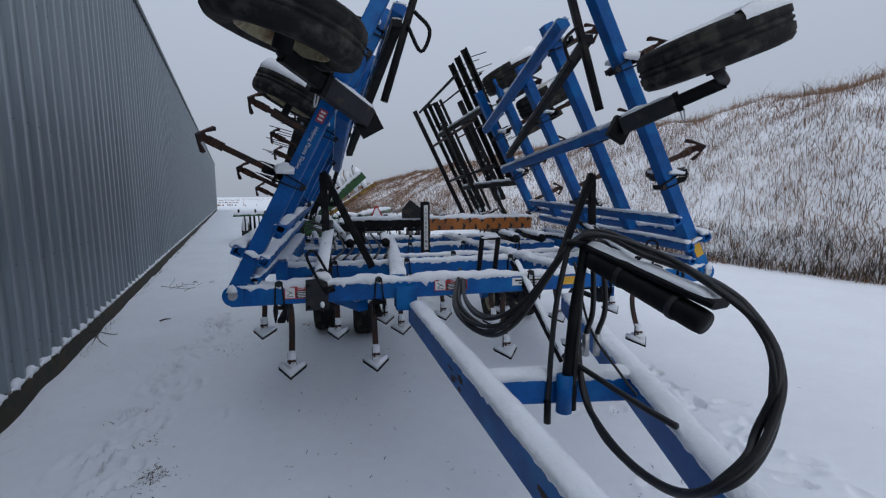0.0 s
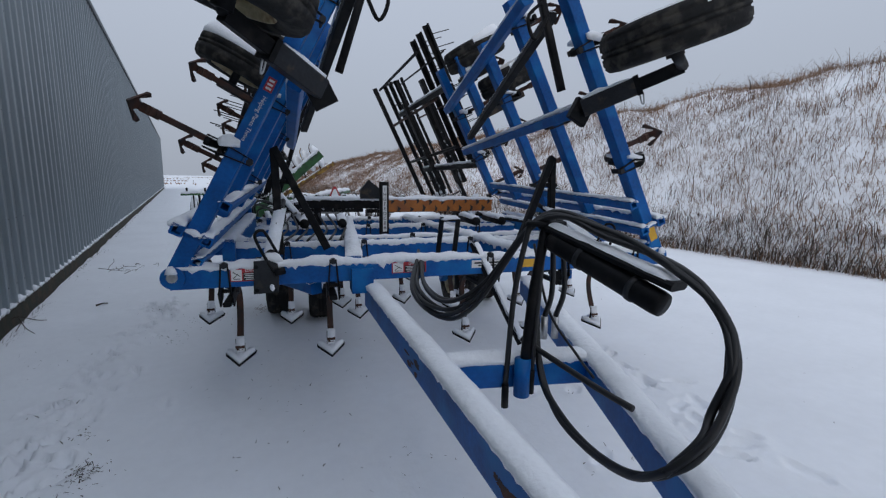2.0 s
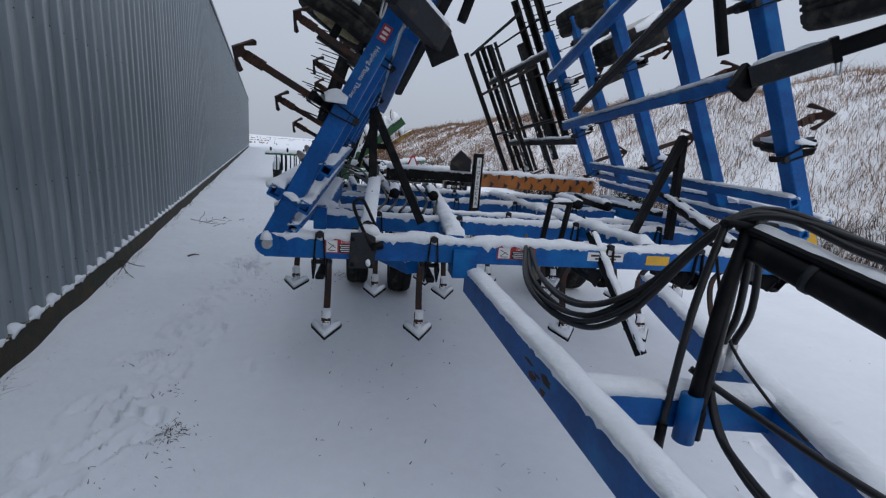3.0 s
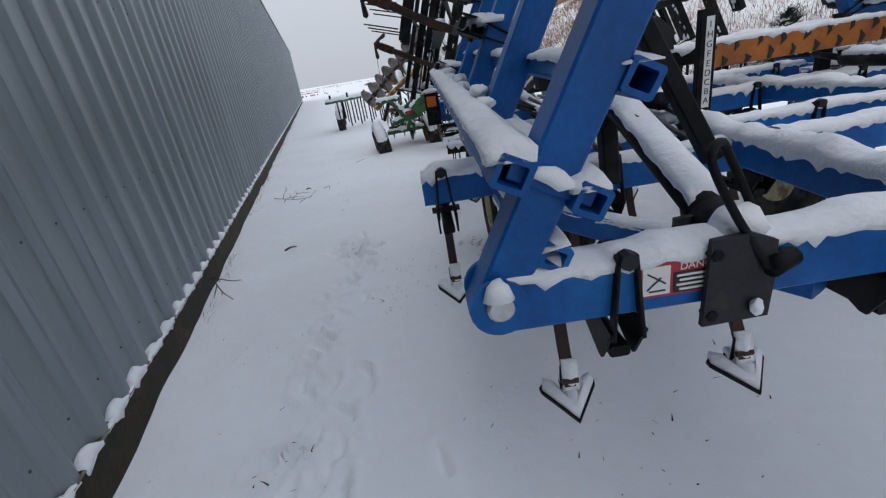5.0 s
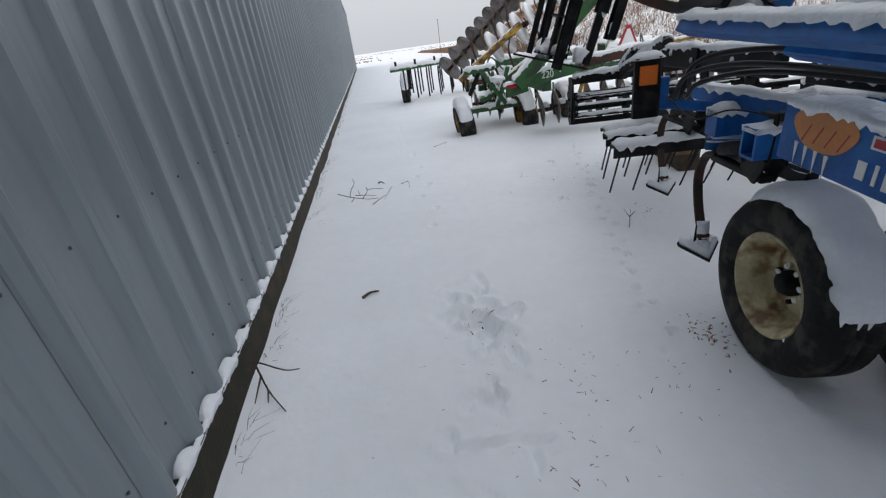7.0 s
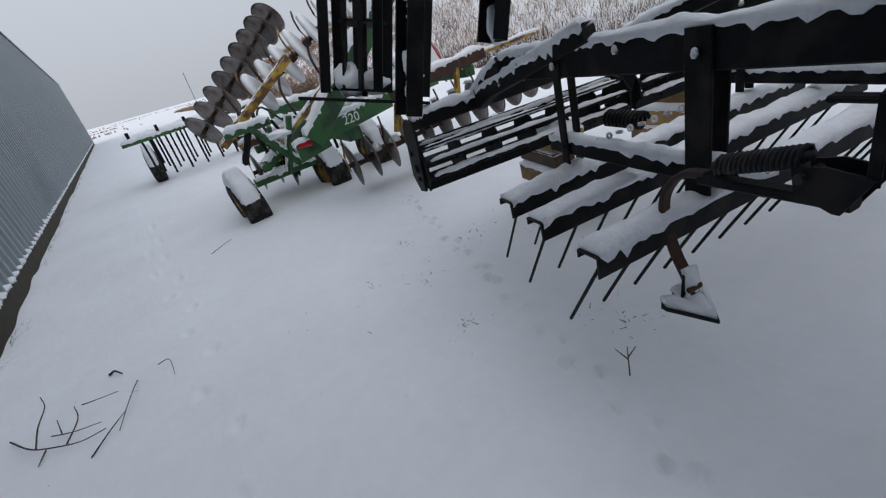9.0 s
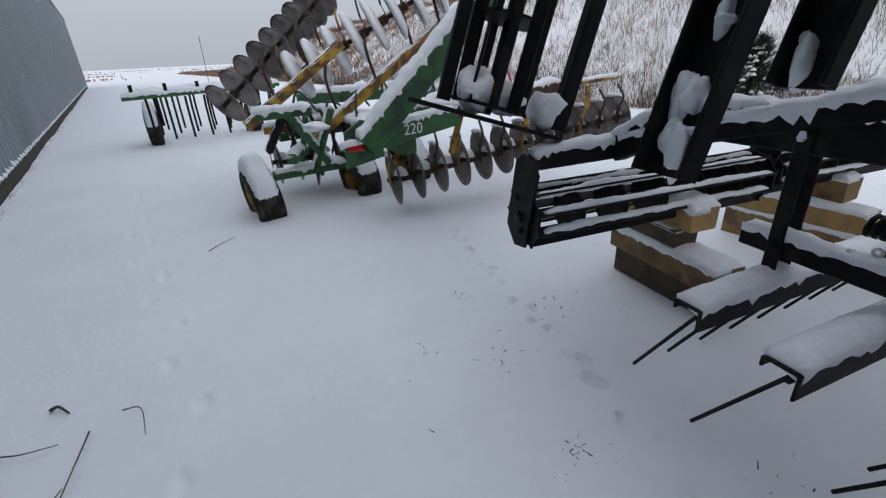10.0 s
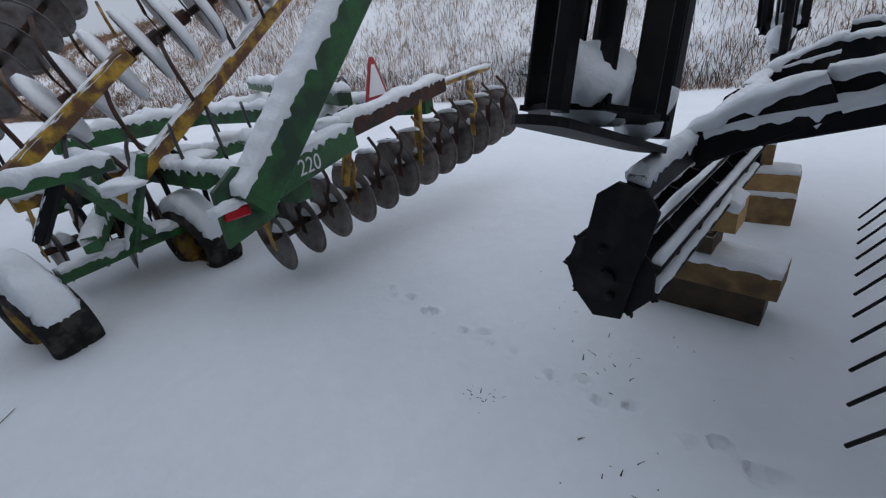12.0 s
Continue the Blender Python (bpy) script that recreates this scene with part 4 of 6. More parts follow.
    wheel(Matrix.Translation(ctr) @ Matrix((up_w, cross.cross(up_w), cross)).transposed().to_4x4(), cult, side, 0.39, 0.23, upper=True)
    for v, s, out in (((2.1, 1.54, 0.47), (2.3, 1.98, 0.28)) if side else ((1.6, 1.28, 0.50), (2.3, 1.70, 0.35))):
        bm = bmesh.new()
        bar(bm, at(s, v, 0.0), at(s, v, out * 0.6), 0.12, 0.10, up=(0, 1, 0))
        bar(bm, at(s, v, out * 0.5), at(s + 0.01, v, out + 0.10), 0.085, 0.075, up=(0, 1, 0))
        pipe(bm, [at(s, v, out), at(s + 0.22, v, out)], 0.035, 10)
        arm = part("wheel_arm", bm, GREY, cult)
        part("snow_cap", drift(bmesh.new(), at(s, v, 0.06) + Vector((0, 0, 0.055)), at(s, v, out * 0.6) + Vector((0, 0, 0.055)), 0.10, 0.045, seed=v), SNOW, arm, "", True)
        wheel(Matrix.Translation(at(s + 0.24, v, out)) @ Matrix((d, Vector((0, 1, 0)), d.cross(Vector((0, 1, 0))))).transposed().to_4x4(), cult, side, upper=True)


def tyre_profile(r, w):
    h = w / 2
    return [(-h * 0.72, r * 0.56), (-h * 0.95, r * 0.66), (-h, r * 0.80), (-h * 0.92, r * 0.93), (-h * 0.70, r * 0.985), (-h * 0.62, r * 0.975), (-h * 0.55, r * 0.995), (-h * 0.22, r), (-h * 0.18, r * 0.975), (-h * 0.1, r * 0.975), (-h * 0.06, r * 1.0), (h * 0.06, r * 1.0), (h * 0.1, r * 0.975), (h * 0.18, r * 0.975), (h * 0.22, r), (h * 0.55, r * 0.995), (h * 0.62, r * 0.975), (h * 0.70, r * 0.985), (h * 0.92, r * 0.93), (h, r * 0.80), (h * 0.95, r * 0.66), (h * 0.72, r * 0.56)]


def rim_mesh(r, w):
    h = w / 2
    bm = bmesh.new()
    lathe(bm, [(-h * 0.80, r * 0.60), (-h * 0.86, r * 0.59), (-h * 0.82, r * 0.565), (-h * 0.60, r * 0.535), (-h * 0.5, r * 0.50), (h * 0.10, r * 0.47), (h * 0.30, r * 0.46), (h * 0.36, r * 0.42), (h * 0.22, r * 0.33), (h * 0.06, r * 0.27), (h * 0.10, r * 0.16), (h * 0.10, 0.0), (h * 0.5, 0.0), (h * 0.5, r * 0.44), (h * 0.62, r * 0.52), (h * 0.80, r * 0.57), (h * 0.78, r * 0.60)], None, 36, caps=False)
    return bm


def wheel(m, parent, side, r=0.37, w=0.25, rim=CREAM, upper=False, snow_up=None, hub=True):
    """A tyre on a dished rim with its hub and nuts; x is the axle."""
    ty = part("tyre", lathe(bmesh.new(), tyre_profile(r, w), None, 48, caps=False), RUBBER, parent, "", True)
    ty.matrix_local = m
    rm = part("rim", rim_mesh(r, w), rim, ty, "", True)
    if side:
        rm.matrix_local = pose(0, 0, 0, 0, 0, 180)
    if hub:
        bm = bmesh.new()
        sg = -1 if not side else 1
        lathe(bm, [(-sg * w * 0.08, r * 0.15), (sg * w * 0.06, r * 0.145), (sg * w * 0.10, r * 0.12), (sg * w * 0.16, r * 0.115), (sg * w * 0.19, r * 0.07), (sg * w * 0.19, 0)], None, 16)
        part("hub", bm, BLACK, ty, "", True)
        for k in range(6):
            a = k * math.pi / 3 + 0.3
            bm = bmesh.new()
            pipe(bm, [(-sg * w * 0.08, r * 0.215 * math.cos(a), r * 0.215 * math.sin(a)), (sg * w * 0.04, r * 0.215 * math.cos(a), r * 0.215 * math.sin(a))], 0.011, 6)
            part("wheel_nut", bm, CHROME if k % 2 else BLACK, ty)
        bm = bmesh.new()
        lathe(bm, [(0, 0.020), (sg * 0.004, 0.020), (sg * 0.004, 0.0)], Matrix.Translation((sg * w * 0.02, -r * 0.36, r * 0.20)) , 10)
        pipe(bm, [(0, -r * 0.40, r * 0.25), (sg * w * 0.2, -r * 0.40, r * 0.25)], 0.006, 6)
        part("valve", bm, INK, ty)
        if not upper:
            bm = bmesh.new()
            random.seed(int(r * 100))
            for k in range(5):
                a = 0.3 + k * 0.9
                clump(bm, (sg * w * 0.04, r * 0.19 * math.cos(a), r * 0.19 * math.sin(a)), 0.008, 0.014, 0.011, k)
            for k in range(3):
                clump(bm, (sg * w * 0.36, r * (-0.50 - 0.05 * k), -r * (0.42 + 0.10 * k)), 0.02, 0.03, 0.022, k)
            part("rim_snow", bm, SNOW, ty, "", True)["kind"] = "stuff"
    if upper:
        up = (parent.matrix_world.to_3x3() @ m.to_3x3()).inverted() @ Vector((0, 0, 1))
        bm = bmesh.new()
        ax = Vector((1, 0, 0))
        g = up - ax * up.dot(ax)
        if up.x > 0.5 or up.x < -0.5:
            sg = 1 if up.x > 0 else -1
            a0 = math.atan2(g.z, g.y) if g.length > 0.1 else 0.0
            pts = []
            for k in range(25):
                a = a0 - 1.9 + 3.8 * k / 24
                pts.append((a, 1))
            rows = []
            for a, _ in pts:
                wob = 1 + 0.25 * noise.noise(Vector((a * 2, sg, 1)))
                end = min(1, 0.15 + 1.3 * math.sin(max(0, (a - a0 + 1.9)) / 3.8 * math.pi))
                rows.append([bm.verts.new(Vector((sg * x, math.cos(a) * rr, math.sin(a) * rr))) for x, rr in ((w * 0.40, r * 0.70), (w * 0.5 + 0.05 * wob * end, r * 0.78), (w * 0.5 + 0.055 * wob * end, r * 0.92), (w * 0.36 + 0.02 * end, r * (0.99 + 0.02 * end)), (w * 0.2, r * 0.985))])
            for p, q in zip(rows, rows[1:]):
                for k in range(4):
                    bm.faces.new((p[k], q[k], q[k + 1], p[k + 1]))
                bm.faces.new((p[4], q[4], q[0], p[0]))
            bmesh.ops.recalc_face_normals(bm, faces=bm.faces)
            part("snow_cap", bm, SNOW, ty, "", True)
        else:
            bm.free()
    return ty


def tyre_snow(ty, r, w, span=1.32, h=0.045, lean=0.30):
    """Snow lying over the top of a standing tyre."""
    bm = bmesh.new()
    rows = []
    for k in range(61):
        a = math.pi / 2 + lean - span + 2 * span * k / 60
        f = max(0.0, math.cos((k - 30) / 30 * 1.56)) ** 0.8
        row = []
        for i in range(9):
            rag = noise.noise(Vector((a * 9, i // 5 * 3.0, r))) * 0.05 + noise.noise(Vector((a * 23, i // 5 * 5.0, r))) * 0.03 - 0.05 * (1 - f)
            x = (i / 4 - 1) * w * (0.43 + rag)
            e = math.sqrt(max(0.0, 1 - (i / 4 - 1) ** 4 * 0.98))
            t = (h + 0.04) * f * e * (1 + 0.3 * noise.noise(Vector((a * 3, x * 4, 2))) + 0.06 * noise.noise(Vector((a * 14, x * 12, 2))))
            row.append(bm.verts.new((x, math.cos(a) * (r * 0.93 + t), math.sin(a) * (r * 0.93 + t) + h * 0.3 * f * e)))
        rows.append(row)
    for p, q in zip(rows, rows[1:]):
        for i in range(8):
            bm.faces.new((p[i], q[i], q[i + 1], p[i + 1]))
        bm.faces.new((p[8], q[8], q[0], p[0]))
    part("snow_cap", bm, SNOW, ty, "deep snow over the tyre", True)


for u, v, s in ((0.425, 2.70, 0), (0.90, 2.42, 0), (WIDE - 0.425, 2.70, 1), (WIDE - 0.90, 2.42, 1)):
    t = wheel(pose(u, v, 0.395), cult, s, 0.40, 0.25)
    tyre_snow(t, 0.40, 0.25)
    bm = bmesh.new()
    bar(bm, (u + (0.2 if not s else -0.2), v, 0.40), (u + (0.16 if not s else -0.16), v - 0.75, FZ - 0.1), 0.09, 0.13)
    pipe(bm, [(u, v, 0.395), (u + (0.22 if not s else -0.22), v, 0.395)], 0.04, 10)
    part("axle_arm", bm, BLUE, cult)
wing(0)
wing(1)

# decals and small fittings of the cultivator
def decal(w, h, at, right, up, mat, parent, name="decal", label="", t=0.002):
    return part(name, plate(bmesh.new(), slab(w, h), t, facing(at, right, up)), mat, parent, label)


def warning(at, w, h, right, up, parent, word=True):
    """A red-bordered warning sticker: heading, pictogram box, lines of small print."""
    r, u = Vector(right).normalized(), Vector(up).normalized()
    n = r.cross(u)
    base = decal(w, h, at, r, u, RED, parent, "warning_sticker", "red and white warning sticker")
    c = Vector(at) + n * 0.002
    decal(w * 0.3, h * 0.84, c - r * w * 0.32, r, u, WHITE, base, "pictogram")
    bm = bmesh.new()
    for a, b in (((-0.1, 0.25), (0.1, -0.1)), ((-0.1, -0.25), (0.05, 0.1)), ((-0.08, -0.3), (0.1, -0.3))):
        bar(bm, c - r * w * (0.32 - a[0]) + u * h * a[1] + n * 0.0015, c - r * w * (0.32 - b[0]) + u * h * b[1] + n * 0.0015, 0.004, 0.002, up=n)
    part("pictogram_lines", bm, INK, base)
    decal(w * 0.6, h * 0.6, c + r * w * 0.17 - u * h * 0.13, r, u, INK, base, "print_field")
    for i in range(4):
        decal(w * (0.52 - 0.06 * (i % 2)), h * 0.06, c + n * 0.002 + r * w * 0.16 + u * h * (0.08 - 0.14 * i), r, u, WHITE, base, "print_line")
    if word:
        lettering("heading", "DANGER", h * 0.3, facing(c + n * 0.001 + r * w * 0.17 + u * h * 0.33, r, u), WHITE, base)


FACE = -0.052
warning((0.405, FACE, 1.06), 0.20, 0.08, (1, 0, 0), (0, 0, 1), cult)
warning((1.42, FACE, 1.06), 0.24, 0.075, (1, 0, 0), (0, 0, 1), cult)
d1 = decal(0.24, 0.055, (2.0, FACE, 1.06), (1, 0, 0), (0, 0, 1), WHITE, cult, "maker_plate")
decal(0.20, 0.012, (2.0, FACE - 0.0025, 1.068), (1, 0, 0), (0, 0, 1), INK, d1, "print_line")
decal(0.14, 0.010, (2.0, FACE - 0.0025, 1.048), (1, 0, 0), (0, 0, 1), INK, d1, "print_line")
decal(0.16, 0.06, (2.36, FACE, 1.05), (1, 0, 0), (0, 0, 1), GOLD, cult, "worn_sticker")
for u in (0.0, WIDE):
    for dv in (-0.058, 0.058):
        bm = bmesh.new()
        plate(bm, [(0.066 * math.cos(a), 0.066 * math.sin(a)) for a in [k * math.pi / 10 for k in range(20)]], 0.014, facing((u, dv, 1.06), (1, 0, 0), (0, 0, 1)))
        part("hinge_ear", bm, BLUE, cult)
    bm = bmesh.new()
    lathe(bm, [(0, 0.030), (0.016, 0.030), (0.020, 0.024), (0.020, 0.0)], facing((u, -0.062, 1.065), (0, -1, 0), (0, 0, 1)), 12)
    pin = part("hinge_pin", bm, CHROME, cult, "dull steel hinge pin")
    part("snow_cap", heap(bmesh.new(), (u, -0.075, 1.095), 0.035, 0.02, 0.04, u), SNOW, pin, "", True)

# side panel of the cultivator: paw, bars for the name, sticker
SU, LU, FV, UP = 0.1695, Vector((0, -1, 0)), Vector((0, 1, 0)), Vector((0, 0, 1))
side = decal(1.05, 0.175, (SU, 2.06, 1.035), LU, UP, BLUE, cult, "name_panel", "blue panel with an orange paw and worn white print")
X = SU - 0.0025
paw = [(0.13 * math.cos(a) * (1 + 0.08 * math.sin(3 * a)), 0.065 * math.sin(a) + 0.01) for a in [k * math.pi / 12 for k in range(24)]]
part("paw", plate(bmesh.new(), paw, 0.002, facing((X, 2.40, 1.065), LU, UP)), ORANGE, side)
for k in range(4):
    part("claw", plate(bmesh.new(), [(-0.008, 0.02), (0.008, 0.02), (0.001, -0.05)], 0.002, facing((X, 2.50 - k * 0.045, 1.0 - 0.004 * k), LU, UP)), WHITE, side)
    part("toe_line", bar(bmesh.new(), (X - 0.001, 2.48 - k * 0.05, 1.03), (X - 0.001, 2.45 - k * 0.05, 1.085), 0.005, 0.002, up=(1, 0, 0)), RED, side)
for k, (w, h) in enumerate(((0.03, 0.05), (0.012, 0.055), (0.04, 0.06), (0.035, 0.045), (0.03, 0.042), (0.03, 0.015), (0.055, 0.045), (0.035, 0.045), (0.03, 0.06), (0.035, 0.045))):
    decal(w, h, (X, 2.235 - k * 0.048, 1.005), LU, UP, WHITE, side, "name_bar")
for k in range(2):
    decal(0.022, 0.075, (X, 1.70 - k * 0.035, 1.0), LU, UP, WHITE, side, "numeral_bar")
decal(0.11, 0.035, (X, 2.17, 1.085), LU, UP, WHITE, side, "logo_plate")
decal(0.09, 0.022, (X - 0.002, 2.17, 1.085), LU, UP, RED, side, "logo_block")
decal(0.18, 0.035, (X, 1.97, 1.085), LU, UP, WHITE, side, "print_box")
for k in range(2):
    decal(0.15, 0.007, (X - 0.002, 1.97, 1.093 - 0.016 * k), LU, UP, INK, side, "print_line")
part("ear", plate(bmesh.new(), [(-0.10, 0.03), (0.10, 0.03), (0.08, -0.035), (0.0, -0.05), (-0.07, -0.03)], 0.002, facing((X, 1.74, 1.075), LU, UP)), ORANGE, side)
part("ear_mark", plate(bmesh.new(), [(-0.012, 0.03), (0.012, 0.03), (0.02, -0.03), (-0.02, -0.03)], 0.002, facing((X - 0.002, 1.73, 1.075), LU, UP)), INK, side)
stk = decal(0.125, 0.185, (X - 0.001, 1.525, 1.025), LU, UP, RED, side, "warning_sticker", "red and white crush warning sticker")
decal(0.10, 0.085, (X - 0.0035, 1.525, 1.045), LU, UP, WHITE, stk, "pictogram")
for a, b in (((1.49, 1.01), (1.56, 1.08)), ((1.55, 1.01), (1.50, 1.06))):
    part("pictogram_line", bar(bmesh.new(), (X - 0.005, a[0], a[1]), (X - 0.005, b[0], b[1]), 0.009, 0.002, up=(1, 0, 0)), INK, stk)
for k in range(4):
    decal(0.095, 0.007, (X - 0.0035, 1.525, 0.99 - 0.013 * k), LU, UP, WHITE, stk, "print_line")
yl = decal(0.24, 0.04, (X, 1.22, 1.055), LU, UP, GOLD, side, "yellow_sticker")
decal(0.2, 0.008, (X - 0.002, 1.22, 1.06), LU, UP, INK, yl, "print_line")
side.location, side.rotation_euler.x = (-0.031, -0.045, 0.012), 0.034

# marker lamp
bm = bmesh.new()
bar(bm, (0.045, 3.36, 0.99), (0.045, 3.36, 1.28), 0.13, 0.05, up=(0, 1, 0), bevel=0.012)
lamp = part("marker_lamp", bm, BLACK, cult, "black lamp housing with an amber lens")
lamp.location = (-0.055, 0.0, 0.07)
part("lens", bar(bmesh.new(), (0.04, 3.326, 1.155), (0.04, 3.326, 1.245), 0.085, 0.02, up=(0, 1, 0), bevel=0.015), AMBER, lamp, "amber lens")
part("dark_lens", lathe(bmesh.new(), [(0, 0.045), (0.008, 0.045), (0.012, 0.0)], facing((0.045, 3.334, 1.08), (-0.2, -1, 0), (0, 0, 1)), 20), BLACK, lamp, "", True)
part("snow_cap", heap(bmesh.new(), (0.045, 3.37, 1.28), 0.085, 0.045, 0.03, 2), SNOW, lamp, "", True)
bm = bmesh.new()
bar(bm, (0.03, 3.38, 1.17), (0.10, 3.36, 1.17), 0.05, 0.16)
bar(bm, (0.08, 3.36, 1.12), (0.42, 3.20, 1.07), 0.02, 0.05)
part("lamp_bracket", bm, BLUE, cult)
bm = bmesh.new()
pipe(bm, curve_points([(0.07, 3.3, 1.16), (0.12, 3.1, 1.08), (0.2, 2.95, 1.13), (0.28, 2.8, 1.12)], 6), 0.004, 6)
part("lamp_wire", bm, HOSE, cult, "", True)
for k, z in enumerate((1.26, 1.31, 1.22)):
    bm = bmesh.new()
    pipe(bm, curve_points([(0.12 + 0.03 * k, 3.34, 1.14), (0.13 + 0.03 * k, 3.22, z), (0.24 + 0.04 * k, 2.95, z + 0.05), (0.40 + 0.05 * k, 2.4, z + 0.02), (0.55, 1.7, 1.24)], 6), 0.012, 8)
    part("hydraulic_hose", bm, HOSE, cult, "", True)
random.seed(4)
for k in range(7):
    u = 0.5 + 0.09 * k
    bm = bmesh.new()
    pipe(bm, curve_points([(u, 0.9, 1.13), (u + 0.1, 1.5, 1.16 + 0.03 * random.random()), (u + 0.05, 2.2, 1.25), (u + 0.2, 3.0, 1.2)], 5), 0.011, 6)
    part("hydraulic_hose", bm, HOSE, cult, "", True)
for u in (0.75, 1.1, 2.5, 2.8):
    bm = bmesh.new()
    pipe(bm, [(u, 1.4, 1.22), (u + 0.03, 1.95, 1.22)], 0.045, 12)
    pipe(bm, [(u + 0.03, 1.95, 1.22), (u + 0.04, 2.2, 1.25)], 0.02, 8)
    c = part("lift_cylinder", bm, BLACK, cult, "", True)
    part("snow_cap", drift(bmesh.new(), (u, 1.42, 1.26), (u + 0.03, 1.93, 1.26), 0.07, 0.05, seed=u), SNOW, c, "", True)

# ---- tine harrow and rolling baskets behind ----
harrow = thing("tine_harrow", "black tine harrow and rolling baskets hung behind the cultivator", "harrow", CULT @ Matrix.Translation((-0.05, -0.26, -0.05)) @ Matrix.Scale(1.15, 4))


def hbeam(name, a, b, w, h, snow=0.04, mat=BLACK, up=(0, 0, 1)):
    return beam(name, a, b, w, h, mat, snow, up=up, parent=harrow)


def angle_bar(a, b, size=0.085):
    """An angle iron: a shelf and a front lip."""
    bm = bmesh.new()
    a, b = Vector(a), Vector(b)
    d, s, u = axes(a, b)
    bar(bm, a - s * 0.0, b - s * 0.0, size, 0.008, up=u)
    bar(bm, a + s * size / 2 - u * 0.035, b + s * size / 2 - u * 0.035, 0.008, 0.075, up=u)
    bar(bm, a - s * size / 2 - u * 0.012, b - s * size / 2 - u * 0.012, 0.008, 0.03, up=u)
    return bm


def tine_row(a, b, down, back, count, parent_label=""):
    a, b, down, back = Vector(a), Vector(b), Vector(down), Vector(back)
    ob = part("tine_bar", angle_bar(a, b), BLACK, harrow)
    for k in range(count):
        p = a + (b - a) * (k + 0.35) / count
        bm = bmesh.new()
        pipe(bm, [p + down * 0.05, p + down * 0.39 + back * 0.21], 0.0065, 6)
        lathe(bm, [(-0.006, 0.012), (0.006, 0.012)], Matrix.Translation(p + down * 0.06), 6)
        part("tine", bm, BLACK, ob)
    return ob


for u, v, z, n in ((0.235, 4.60, 0.62, 11), (0.17, 4.29, 0.64, 12), (0.13, 3.96, 0.64, 12)):
    row = tine_row((u, v, z), (u + 1.95, v, z), (0, 0, -1), (0, 1, 0), n)
    part("snow_cap", drift(bmesh.new(), (u + 0.01, v, z + 0.012), (u + 1.94, v, z + 0.012), 0.085, 0.062, seed=v, step=0.025), SNOW, row, "thick snow along the bar", True)
for u in (0.62, 1.75, 2.9):
    hbeam("harrow_arm", (u, 3.2, 1.12), (u, 5.05, 1.10), 0.06, 0.13, 0.045)
    hbeam("lower_link", (u, 3.75, 0.73), (u, 4.72, 0.75), 0.05, 0.075, 0.045)
    for v, w in ((4.60, 0.045), (3.95, 0.09)):
        for du in (-0.036, 0.036):
            bm = bmesh.new()
            bar(bm, (u + du, v, 0.67), (u + du, v, 1.17), w, 0.012, up=(1, 0, 0))
            for z in (0.75, 1.1):
                lathe(bm, [(0, 0.016), (0.012 if du > 0 else -0.012, 0.016), (0.016 if du > 0 else -0.016, 0.0)], Matrix.Translation((u + du, v, z)), 6)
            part("link_strap", bm, BLACK, harrow)
    bm = bmesh.new()
    for k in range(9):
        c = Vector((u, 3.98 + 0.055 * k, 0.95 - 0.02 * k))
        lathe(bm, [(-0.004, 0.014), (0.004, 0.014), (0.004, 0.008), (-0.004, 0.008)], facing(c, (1, 0, 0) if k % 2 else (0, 0, 1), (0, 1, 0)), 8, True)
    part("chain", bm, CHROME, harrow, "bright galvanised chain")["kind"] = "stuff"
    bm = bmesh.new()
    pipe(bm, [(u + 0.06 + 0.03 * math.cos(a), 4.25 + 0.02 * a / 6.3, 0.86 + 0.03 * math.sin(a)) for a in [k * math.pi / 4 for k in range(73)]], 0.008, 5)
    part("tension_spring", bm, BLACK, harrow, "", True)


